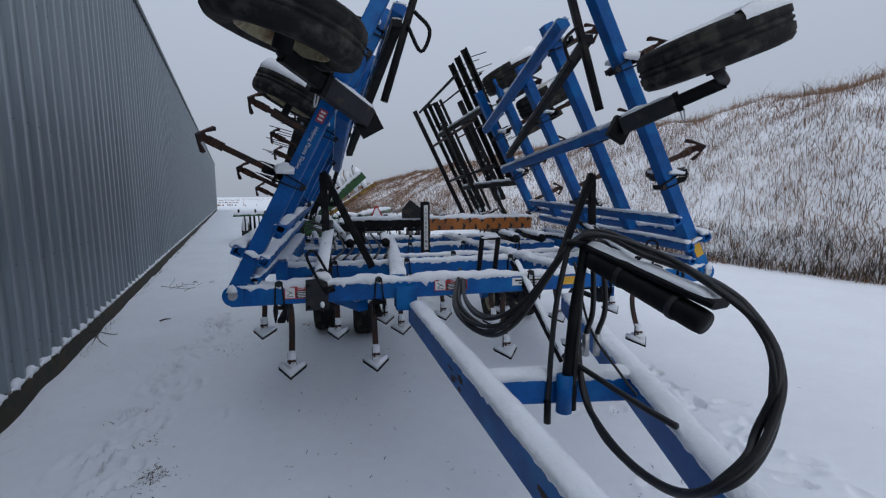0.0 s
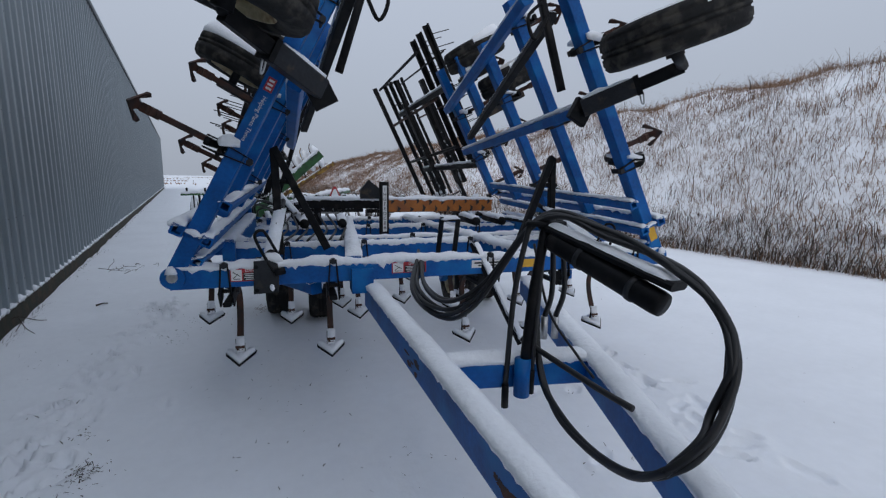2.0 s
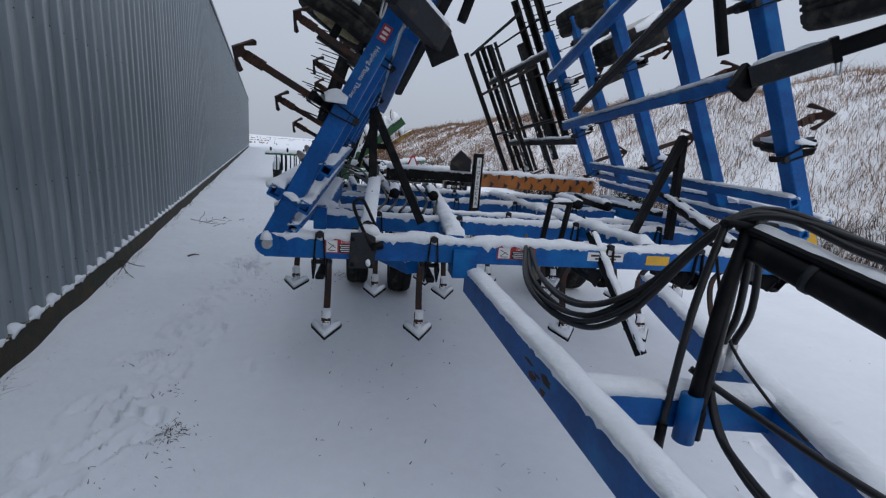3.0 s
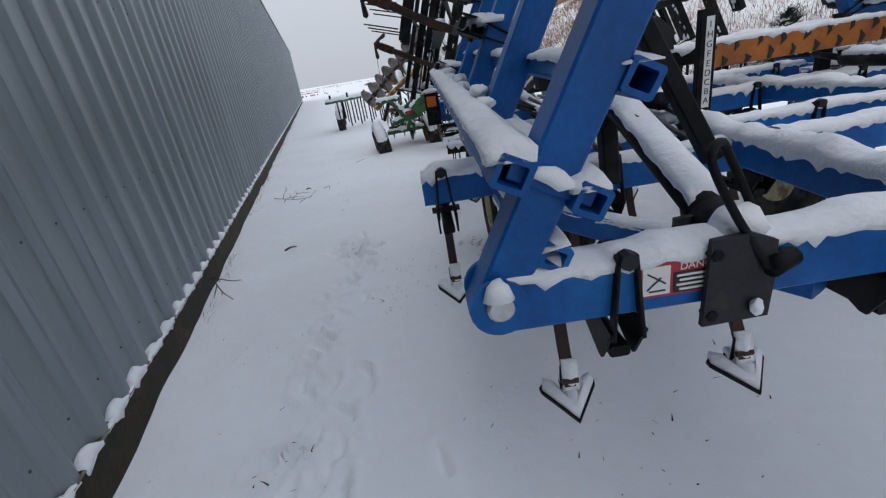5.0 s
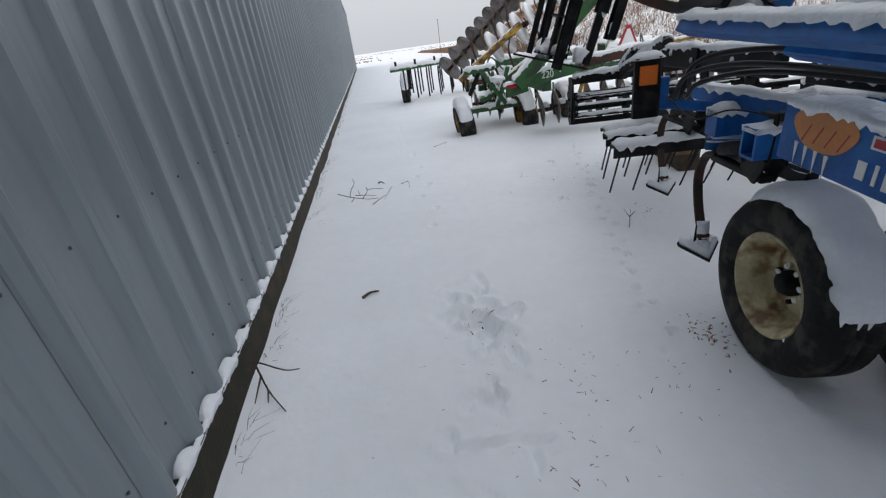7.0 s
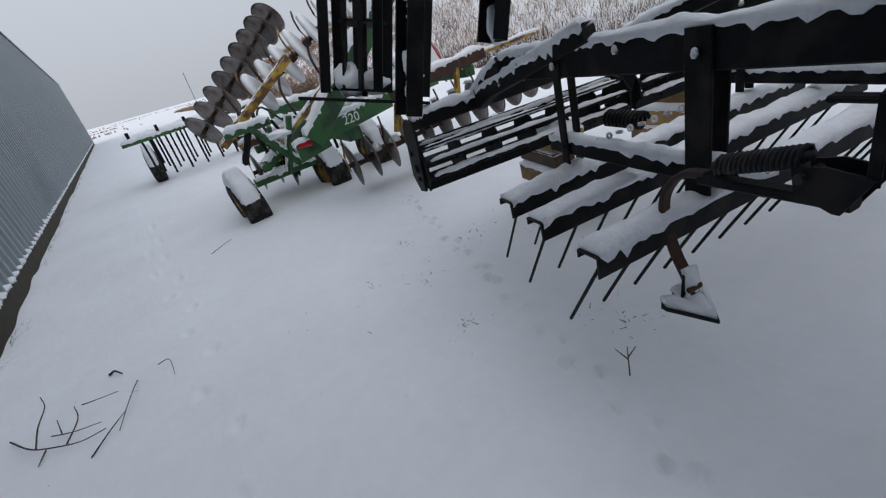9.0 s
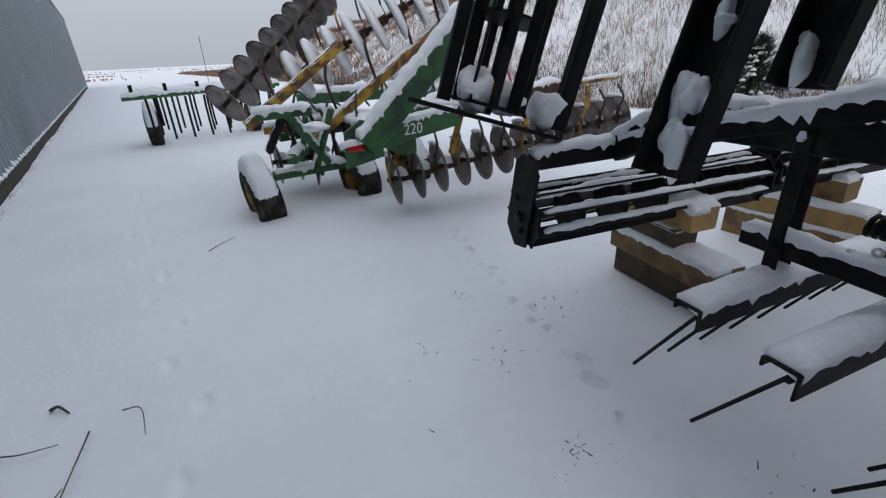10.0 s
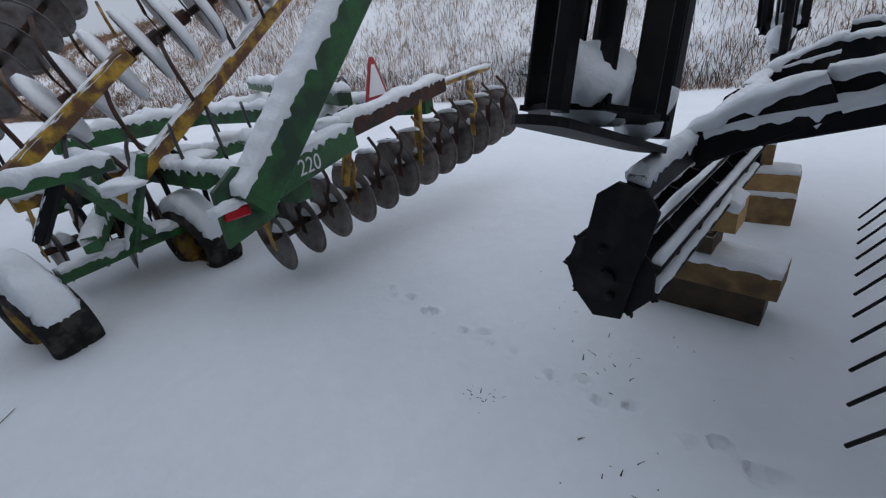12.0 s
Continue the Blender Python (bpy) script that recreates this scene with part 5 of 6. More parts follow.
def basket(m, length, r=0.135, blades=9, parent=None, snowy=True):
    """A rolling basket along x: end plates, inner rings and flat blades."""
    root = None
    def put(name, bm, mat, label="", smooth=False):
        nonlocal root
        ob = part(name, bm, mat, parent if root is None else root, label, smooth)
        if root is None:
            ob.matrix_local = m
            root = ob
        return ob
    bm = bmesh.new()
    outline = []
    for k in range(blades):
        a = 2 * math.pi * k / blades
        outline += [(r * math.cos(a - 0.06), r * math.sin(a - 0.06)), ((r + 0.018) * math.cos(a), (r + 0.018) * math.sin(a)), (r * math.cos(a + 0.06), r * math.sin(a + 0.06))]
    plate(bm, outline, 0.012, facing((0, 0, 0), (0, 1, 0), (0, 0, 1)))
    put("basket_end", bm, BLACK)
    put("basket_end", plate(bmesh.new(), outline, 0.012, facing((length, 0, 0), (0, 1, 0), (0, 0, 1))), BLACK)
    for k in range(1, 6):
        x = length * k / 6
        ring = [(r * 0.92 * math.cos(a), r * 0.92 * math.sin(a)) for a in [j * 2 * math.pi / 12 for j in range(12)]]
        put("inner_ring", plate(bmesh.new(), ring, 0.01, facing((x, 0, 0), (0, 1, 0), (0, 0, 1))), BLACK)
    bm = bmesh.new()
    pipe(bm, [(-0.03, 0, 0), (length + 0.03, 0, 0)], 0.022, 10)
    put("shaft", bm, BLACK)
    for k in range(blades):
        a = 2 * math.pi * k / blades
        y, z = (r - 0.012) * math.cos(a), (r - 0.012) * math.sin(a)
        bm = bmesh.new()
        bar(bm, (0, y, z), (length, y, z), 0.010, 0.05, up=(0, math.cos(a + 0.5), math.sin(a + 0.5)), bevel=0.002)
        b = put("blade", bm, BLACK)
        if snowy and (math.sin(a) > 0.1 or math.cos(a) < -0.8):
            part("snow_cap", drift(bmesh.new(), (0.03, y, z + 0.012), (length - 0.03, y, z + 0.012), 0.035, 0.03, seed=k), SNOW, root, "", True)
    return root


for u in (0.18, 1.77):
    basket(pose(u, 5.43, 0.66, 0, 0, -2), 1.45, parent=harrow)
    bm = bmesh.new()
    plate(bm, [(-0.08, -0.14), (0.0, -0.17), (0.085, -0.10), (0.085, 0.22), (0.04, 0.27), (-0.04, 0.27), (-0.085, 0.22)], 0.014, facing((u - 0.02, 5.43, 0.68), (0, 1, 0), (0, 0, 1)) @ pose(0, 0, 0, 0, 0, 12))
    for z, rr in ((-0.02, 0.026), (0.07, 0.014), (-0.08, 0.014)):
        lathe(bm, [(0, rr), (-0.014, rr), (-0.018, 0)], Matrix.Translation((u - 0.026, 5.43 + z * 0.2, 0.68 + z)), 8)
    part("bearing_plate", bm, BLACK, harrow)
    hbeam("basket_frame", (u - 0.01, 5.37, 0.93), (u + 1.5, 5.30, 0.95), 0.05, 0.085, 0.05)
    hbeam("basket_arm", (u + 0.42, 5.34, 0.94), (u + 0.42, 5.02, 1.10), 0.07, 0.12, 0.06)
    hbeam("basket_arm", (u + 0.42, 5.30, 0.96), (u + 0.42, 4.4, 1.20), 0.06, 0.07, 0.05)
    hbeam("basket_arm", (u + 1.1, 5.30, 0.96), (u + 1.1, 4.4, 1.20), 0.06, 0.07, 0.05)


def wing_harrow(sidew):
    """The wing's share of harrow and basket, folded up with it."""
    random.seed(60 + sidew)
    sx = -1 if sidew else 1
    o = Vector((WIDE - 0.42 if sidew else 0, 0, FZ + 0.02))
    lean = radians(64 if sidew else 72)
    reach = 1.12 if sidew else 1.0
    d = Vector((sx * math.cos(lean), 0, math.sin(lean)))
    n = Vector((-sx * math.sin(lean), 0, math.cos(lean)))

    def at(s, v, off=0.0):
        return o + d * s * reach + n * off + Vector((0, v, 0))

    turn = Matrix((d, Vector((0, 1, 0)), d.cross(Vector((0, 1, 0))))).transposed().to_4x4()
    basket(Matrix.Translation(at(0.08, 5.42, 0.04)) @ turn, 1.9 * reach, 0.14, parent=harrow, snowy=False)
    bm = bmesh.new()
    plate(bm, [(0.30 + 0.05 * math.cos(a), 0.05 * math.sin(a)) for a in [-1.57 + k * math.pi / 6 for k in range(7)]] + [(-0.30 + 0.05 * math.cos(a), 0.05 * math.sin(a)) for a in [1.57 + k * math.pi / 6 for k in range(7)]], 0.016, facing(at(0.03, 5.38, 0.03), -n, (0, 1, 0)))
    part("wing_bearing_plate", bm, BLACK, harrow)
    for off, h in ((0.12, 0.17), (-0.02, 0.12), (-0.22, 0.16)):
        part("snow_cap", clump(bmesh.new(), at(0.125, 5.40, off), 0.075, 0.075, h * 0.5, off * 9), SNOW, harrow, "", True)
    hbeam("basket_frame", at(0.06, 5.36, -0.27), at(2.0, 5.36, -0.27), 0.05, 0.07, 0, up=n)
    hbeam("basket_frame", at(0.06, 5.40, 0.24), at(2.0, 5.40, 0.24), 0.03, 0.05, 0, up=n)
    # channel arms and the tine bars, upright
    for v, off, s0, s1 in ((4.45, 0.12, 0.0, 1.5), (3.95, 0.05, 0.35, 1.75), (4.45, -0.18, 0.25, 1.6)):
        bm = bmesh.new()
        bar(bm, at(s0, v, off), at(s1, v, off), 0.012, 0.12, up=(0, 1, 0))
        bar(bm, at(s0, v + 0.055, off + 0.025), at(s1, v + 0.055, off + 0.025), 0.05, 0.01, up=(0, 1, 0))
        bar(bm, at(s0, v - 0.055, off + 0.025), at(s1, v - 0.055, off + 0.025), 0.05, 0.01, up=(0, 1, 0))
        for k in range(5):
            lathe(bm, [(-0.008, 0.014), (0.008, 0.014), (0.012, 0.0)], Matrix.Translation(at(s0 + 0.15 + k * 0.25, v, off)) @ turn @ pose(0, 0, 0, 0, 90, 0), 6)
        c = part("channel_arm", bm, BLACK, harrow)
        bm = bmesh.new()
        for k in range(16):
            f = random.random() ** 1.6
            clump(bm, at(s0 + 0.04 + 0.75 * f, v + random.uniform(-0.04, 0.04), off + 0.008), random.uniform(0.008, 0.03), random.uniform(0.008, 0.026), random.uniform(0.01, 0.05) * (1.2 - f), k)
        part("stuck_snow", bm, SNOW, c, "snow stuck in the channel", True)["kind"] = "stuff"
    for k, v in enumerate((3.55, 3.9, 4.25)):
        row = part("tine_bar", angle_bar(at(0.5, v, 0.32), at(2.25, v, 0.32), 0.07), BLACK, harrow)
        for j in range(11):
            p = at(0.58 + j * 0.155, v, 0.34)
            bm = bmesh.new()
            pipe(bm, [p, p + n * 0.30 + Vector((0, 0.16, 0))], 0.006, 5)
            part("tine", bm, BLACK, row)
    for s, o1, o2 in ((0.75, 0.38, -0.25), (1.35, 0.36, -0.25), (1.9, 0.34, -0.2)):
        bm = bmesh.new()
        pipe(bm, [at(s, 3.45, o1), at(s, 5.2, o1 - 0.2)], 0.014, 6)
        pipe(bm, [at(s + 0.1, 3.45, 0.0), at(s + 0.05, 5.35, o2)], 0.022, 6)
        part("cross_rod", bm, BLACK if s != 1.35 else RUST, harrow)
    for s in (0.6, 1.5):
        hbeam("harrow_arm", at(s, 2.9, 0.02), at(s, 5.3, -0.05), 0.06, 0.10, 0.04, up=n)


wing_harrow(0)
wing_harrow(1)
random.seed(14)
for u, v, z in [(w, x, y) for w in (0.58, 1.71) for x, y in ((3.5, 1.12), (3.95, 1.10), (4.25, 1.13), (4.6, 1.09), (4.85, 1.12))] + [(0.60, 5.2, 1.0)]:
    bm = bmesh.new()
    lathe(bm, [(0, 0.012), (-0.010, 0.012), (-0.012, 0.0)], Matrix.Translation((u - 0.008, v, z)), 6)
    b = part("bolt", bm, CHROME, harrow)
    part("snow_cap", heap(bmesh.new(), (u - 0.014, v, z + 0.008), 0.010, 0.012, 0.012, v), SNOW, b, "", True)


# ---- timber blocks ----
def timber(length, w, h, m, label, snow=0.06, mat=None):
    """A sawn block with slightly worn edges and snow on its top."""
    bm = bmesh.new()
    bar(bm, (-length / 2, 0, h / 2), (length / 2, 0, h / 2), w, h, bevel=0.006)
    for v in bm.verts:
        v.co += Vector((noise.noise(v.co * 9), noise.noise(v.co * 9 + Vector((3, 0, 0))), noise.noise(v.co * 9 + Vector((0, 7, 0))))) * 0.004
    me = bpy.data.meshes.new("timber_block")
    bm.to_mesh(me)
    bm.free()
    me.materials.append(mat or WOOD)
    ob = tagged(new("timber_block", me), label, "timber block", "stacked timber blocks")
    ob.matrix_world = m
    if snow:
        part("snow_cap", drift(bmesh.new(), (-length / 2, 0, h), (length / 2, 0, h), w * 0.97, snow, seed=length + h, lumpy=0.4), SNOW, ob, "", True)
    return ob


TB = pose(3.17, 9.98, 0.0, 0, 0, -9) @ Matrix.Scale(1.155, 4)
timber(0.66, 0.17, 0.17, TB @ pose(0.03, -0.03, 0.0, 0, 0, 84), "long brown timber block lying on the snow", 0, WOOD_DARK)
timber(0.72, 0.20, 0.125, TB @ pose(0.0, -0.04, 0.17, 0, 0, 83), "brown timber block on the lowest one, snow on its end", 0.07)
timber(0.44, 0.15, 0.095, TB @ pose(-0.005, 0.08, 0.325, 0, 0, 82), "dark timber offcut in the stack", 0.03, WOOD_DARK)
timber(0.52, 0.17, 0.12, TB @ pose(0.01, 0.05, 0.43, 0, 0, 84), "light sawn timber block topping the stack", 0.09, WOOD_PALE)
TB2 = pose(4.60, 9.725, 0.02, 0, 0, -2.67) @ Matrix.Scale(1.155, 4)
timber(0.8, 0.19, 0.22, TB2 @ pose(0, 0, -0.05, 0, 0, 84), "yellow-brown timber block on the ground", 0.05)
timber(0.75, 0.18, 0.13, TB2 @ pose(0.0, -0.02, 0.18, 0, 0, 86), "yellow-brown timber block with a snow cap", 0.06, WOOD_PALE)
timber(0.5, 0.17, 0.14, TB2 @ pose(0.05, 0.0, 0.34, 0, 0, 84), "short sawn timber block on the pile", 0.07)

# ---- folding disc harrow ----
disc = thing("disc_harrow", "green and yellow folding disc harrow with rusty snow-dusted discs", "disc harrow", pose(-0.47, -0.75, -0.05, 0, 0, -2.67) @ Matrix.Scale(1.155, 4))


def dbeam(name, a, b, w, h, mat=GREEN, snow=0.05, up=(0, 0, 1)):
    return beam(name, a, b, w, h, mat, snow, up=up, parent=disc)


def blade_mesh(r=0.235, dish=0.05):
    bm = bmesh.new()
    prof = [(dish * (1 - (k / 6) ** 2), r * k / 6) for k in range(7)]
    lathe(bm, [(x, max(q, 1e-5)) for x, q in prof] + [(x - 0.006, max(q, 1e-5)) for x, q in prof[::-1]], None, 28)
    me = bpy.data.meshes.new("disc_blade")
    bm.to_mesh(me)
    bm.free()
    me.materials.append(DISC)
    me.polygons.foreach_set("use_smooth", [True] * len(me.polygons))
    return me


BLADE = blade_mesh()


def gang(a, b, count, flip=False, snow=True, scrapers=True, rise=0.32):
    """A gang of dished discs on a shaft from a to b, with hangers and scrapers."""
    a, b = Vector(a), Vector(b)
    d = (b - a).normalized()
    s, u = axes(a, b)[1:]
    bm = bmesh.new()
    pipe(bm, [a - d * 0.06, b + d * 0.06], 0.024, 8)
    for k in range(count - 1):
        p = a + (b - a) * (k + 0.5) / (count - 1)
        pipe(bm, [p - d * 0.05, p + d * 0.05], 0.045, 10)
    sh = part("gang_shaft", bm, RUST, disc)
    for k in range(count):
        p = a + (b - a) * k / (count - 1)
        ob = new("disc_blade", BLADE)
        ob.parent = sh
        x = -d if flip else d
        y = x.orthogonal().normalized()
        ob.matrix_local = Matrix.Translation(p) @ Matrix((x, y, x.cross(y))).transposed().to_4x4()
        if scrapers:
            bm = bmesh.new()
            pipe(bm, curve_points([p + u * rise + s * 0.05, p + u * rise * 0.7 + s * 0.16 - d * 0.03, p + u * 0.12 + s * 0.13 - d * 0.06], 4), 0.011, 6)
            bar(bm, p + u * 0.15 + s * 0.13 - d * 0.06, p - u * 0.03 + s * 0.10 - d * 0.06, 0.05, 0.008, up=d)
            part("scraper", bm, YELLOW if k % 3 == 0 else RUST, sh)
        if snow:
            q = p - d * (0.02 if flip else -0.02)
            part("snow_cap", heap(bmesh.new(), q + Vector((0, 0, 0.03)) + d * (0.05 if not flip else -0.05), 0.065, 0.075, 0.06, k), SNOW, sh, "", True)
            part("snow_cap", drift(bmesh.new(), p - s * 0.13 + u * 0.215 - d * 0.006, p + s * 0.10 + u * 0.235 - d * 0.006, 0.035, 0.03, seed=k), SNOW, sh, "", True)
    return sh


gang((2.15, 11.62, 0.36), (4.42, 11.1, 0.68), 12)
gang((1.20, 13.5, 0.97), (2.65, 14.25, 2.05), 9, snow=False, scrapers=False)
g2 = gang((1.90, 13.2, 1.20), (3.2, 12.5, 1.95), 8, snow=False)
for k in range(8):  # snow lying in the upturned dishes
    p = Vector((1.90, 13.2, 1.20)) + Vector((1.3, -0.7, 0.75)) * k / 7
    x = Vector((1.3, -0.7, 0.75)).normalized()
    y = x.orthogonal().normalized()
    bm = bmesh.new()
    lathe(bm, [(0.025, 1e-5), (0.045, 0.1), (0.035, 0.2), (0.0, 0.262), (0.045, 0.262), (0.075, 0.2), (0.085, 0.1), (0.088, 1e-5)], None, 16)
    sn = part("snow_cap", bm, SNOW, g2, "snow packed in the dish", True)
    sn.matrix_local = Matrix.Translation(p) @ Matrix((x, y, x.cross(y))).transposed().to_4x4()
gang((1.85, 12.9, 0.32), (2.35, 12.75, 0.34), 3, snow=False)
dbeam("gang_beam", (1.80, 12.6, 0.64), (3.62, 12.6, 1.82), 0.09, 0.10, YELLOW, 0.03)
dbeam("gang_beam", (1.20, 12.6, 0.82), (2.2, 12.6, 1.48), 0.08, 0.09, YELLOW, 0.02)
dbeam("gang_beam", (2.45, 11.32, 0.90), (3.8, 11.30, 1.02), 0.10, 0.12, RUST, 0.06)
dbeam("gang_beam", (3.75, 11.3, 1.02), (4.6, 11.25, 1.06), 0.05, 0.05, YELLOW, 0.035)
dbeam("main_beam", (1.62, 11.12, 0.80), (2.52, 11.2, 0.90), 0.12, 0.15, GREEN, 0.05)
dbeam("fold_arm", (1.66, 11.02, 0.80), (2.95, 11.0, 1.95), 0.12, 0.17, GREEN, 0.06)
dbeam("rear_beam", (2.2, 14.4, 0.88), (5.2, 14.2, 0.85), 0.12, 0.16, GREEN, 0.12)
dbeam("rear_beam", (1.6, 13.2, 0.62), (4.4, 13.2, 0.70), 0.10, 0.12, GREEN, 0.08)
dbeam("side_beam", (2.1, 11.2, 0.72), (2.3, 14.4, 0.72), 0.12, 0.14, GREEN, 0.08)
dbeam("side_beam", (3.6, 11.3, 0.90), (3.5, 15.5, 0.85), 0.12, 0.14, GREEN, 0.10)
dbeam("side_beam", (1.45, 12.2, 0.55), (2.3, 13.6, 0.60), 0.08, 0.09, GREEN, 0.06)
gang((1.48, 12.95, 0.40), (1.90, 12.90, 0.42), 3)
dbeam("gang_beam", (1.40, 12.90, 0.74), (2.15, 12.85, 0.76), 0.08, 0.09, YELLOW, 0.06)
dbeam("lift_link", (1.42, 12.05, 0.98), (1.86, 12.45, 0.42), 0.05, 0.07, GREEN, 0.05)
dbeam("lift_link", (1.30, 12.35, 0.62), (1.44, 12.05, 1.0), 0.05, 0.06, BLACK, 0.03)
dbeam("cross_link", (1.2, 12.1, 0.95), (1.6, 11.9, 0.98), 0.07, 0.07, GREEN, 0.08)
dbeam("cross_link", (2.4, 12.0, 0.85), (3.3, 11.9, 0.92), 0.08, 0.09, GREEN, 0.09)
dbeam("standard", (2.62, 11.4, 0.55), (2.70, 11.36, 0.86), 0.05, 0.05, YELLOW, 0)
dbeam("standard", (3.35, 11.28, 0.62), (3.42, 11.28, 0.96), 0.05, 0.05, YELLOW, 0)
dbeam("standard", (4.05, 11.15, 0.72), (4.10, 11.2, 1.0), 0.05, 0.05, YELLOW, 0)
dbeam("link", (1.85, 12.15, 0.95), (1.72, 12.45, 0.36), 0.05, 0.06, GREEN, 0.04)
dbeam("link", (1.66, 12.3, 0.90), (1.62, 12.6, 0.35), 0.04, 0.05, GREEN, 0.03)
dbeam("axle", (1.33, 12.5, 0.36), (2.25, 12.55, 0.36), 0.08, 0.08, GREEN, 0.045)
dbeam("tongue_tube", (3.0, 11.6, 1.05), (4.5, 14.5, 1.1), 0.10, 0.10, GREEN, 0.10)
for x, y, r in ((1.18, 12.41, 0.29), (2.20, 12.55, 0.30), (2.9, 12.7, 0.30)):
    t = wheel(pose(x, y, 0.20, 0, -7, 1), disc, 0, r, 0.25, YELLOW)
    tyre_snow(t, r, 0.25, 1.25, 0.09 if x < 2 else 0.06, 0.15)
bm = bmesh.new()
plate(bm, [(-0.14, -0.14), (0.16, -0.10), (0.13, 0.12), (0.0, 0.17), (-0.13, 0.10)], 0.02, facing((1.66, 11.05, 0.80), (1, 0.1, 0), (0, 0, 1)))
corner = part("end_plate", bm, GREEN, disc)
bm = bmesh.new()
bar(bm, (1.54, 11.02, 0.80), (1.65, 11.02, 0.79), 0.03, 0.05, bevel=0.012)
part("reflector", bm, REDLENS, corner, "red tail lens")
part("snow_cap", drift(bmesh.new(), (1.50, 11.03, 0.83), (1.68, 11.03, 0.83), 0.05, 0.05), SNOW, corner, "", True)
lettering("number", "220", 0.11, facing((2.06, 11.045, 0.86), (1, 0.09, 0), (0, 0, 1)), WHITE, disc, "pale painted number")
bm = bmesh.new()
plate(bm, [(-0.17, -0.14), (0.17, -0.14), (0.03, 0.16), (-0.03, 0.16)], 0.006, facing((3.38, 11.62, 1.12), (1, 0.1, 0), (0, 0, 1)))
sign = part("slow_vehicle_sign", bm, RED, disc, "red-edged triangular sign whitened by snow")
bm = bmesh.new()
plate(bm, [(-0.12, -0.11), (0.12, -0.11), (0.02, 0.11), (-0.02, 0.11)], 0.004, facing((3.38, 11.612, 1.12), (1, 0.1, 0), (0, 0, 1)))
part("sign_face", bm, SNOW, sign)
random.seed(12)
for k in range(9):
    x = 1.5 + 0.3 * k
    bm = bmesh.new()
    pipe(bm, curve_points([(x, 12.2 + 0.1 * random.random(), 0.75), (x + 0.2, 12.6, 0.95 + 0.2 * random.random()), (x + 0.5, 13.0, 0.85)], 5), 0.012, 6)
    part("hydraulic_hose", bm, HOSE, disc, "", True)
for k, (x, y, z) in enumerate(((2.05, 12.55, 0.9), (2.5, 12.55, 1.15), (2.95, 12.55, 1.45), (3.3, 12.55, 1.65), (1.5, 12.6, 1.05), (1.85, 12.6, 1.3))):
    bm = bmesh.new()
    pipe(bm, curve_points([(x, y, z), (x - 0.06, y + 0.02, z + 0.25), (x + 0.02, y + 0.2, z + 0.42)], 4), 0.014, 6)
    part("hanger", bm, RUST, disc)

random.seed(31)
for x, y, z, r in ((1.70, 12.2, 0.80, 0.09), (2.25, 12.4, 0.80, 0.11), (2.2, 11.6, 0.84, 0.10), (1.95, 13.1, 0.70, 0.12), (2.6, 13.2, 0.74, 0.12), (3.1, 13.2, 0.76, 0.10), (2.9, 12.0, 0.96, 0.10), (2.25, 13.7, 0.80, 0.12), (1.62, 12.5, 0.42, 0.06), (1.95, 12.53, 0.42, 0.06), (3.5, 12.6, 0.96, 0.12), (2.45, 11.28, 0.98, 0.07)):
    part("snow_cap", clump(bmesh.new(), (x, y, z), r * 1.5, r, r * 0.5, x * 3 + y), SNOW, disc, "", True)
for k in range(7):
    x = 1.55 + 0.13 * k
    bm = bmesh.new()
    pipe(bm, curve_points([(x, 12.75, 0.95 - 0.02 * k), (x + 0.04, 12.6, 0.70), (x + 0.10, 12.7, 0.38 + 0.03 * (k % 3))], 4), 0.018, 6)
    part("spring_arm", bm, RUST if k % 2 else BLACK, disc)

# ---- trailing harrow, farther back ----
drag = thing("spring_tine_drag", "dark green spring-tine drag harrow under snow by the shed", "drag harrow", pose(0.68, 19.35, 0, 0, 0, -5) @ Matrix.Scale(1.27, 4))
for v in (0.0, 0.7, 1.4):
    beam("rail", (0, v, 0.78), (2.3, v, 0.84), 0.07, 0.07, GREEN, 0.08, parent=drag)
for u in (0.05, 0.8, 1.6, 2.2):
    beam("rail", (u, 0, 0.80), (u, 1.5, 0.82), 0.06, 0.06, GREEN, 0.05, parent=drag)
for v in (0.0, 0.7, 1.4):
    for k in range(8):
        u = 0.3 + 0.27 * k + 0.09 * (v / 0.7)
        bm = bmesh.new()
        pts = curve_points([(u, v, 0.75), (u, v + 0.12, 0.62), (u, v + 0.14, 0.4), (u, v + 0.02, 0.12)], 4)
        strap(bm, pts, 0.035, 0.018)
        part("spring_tine", bm, BLACK, drag)
for u, v in ((0.28, 0.55), (1.9, 0.9)):
    t = wheel(pose(u, v, 0.27), drag, 0, 0.29, 0.2, YELLOW)
    tyre_snow(t, 0.29, 0.2, 1.2, 0.1)
    beam("wheel_leg", (u + 0.15, v, 0.30), (u + 0.15, v - 0.2, 0.80), 0.05, 0.06, BLACK, 0.0, parent=drag)
for k in range(5):
    bm = bmesh.new()
    bar(bm, (0.15 + 0.45 * k, 0.0, 0.82), (0.15 + 0.45 * k, 0.02, 0.96), 0.05, 0.05)
    part("stop", bm, BLACK, drag)

# ---- bank vegetation, brush, twigs ----
random.seed(77)


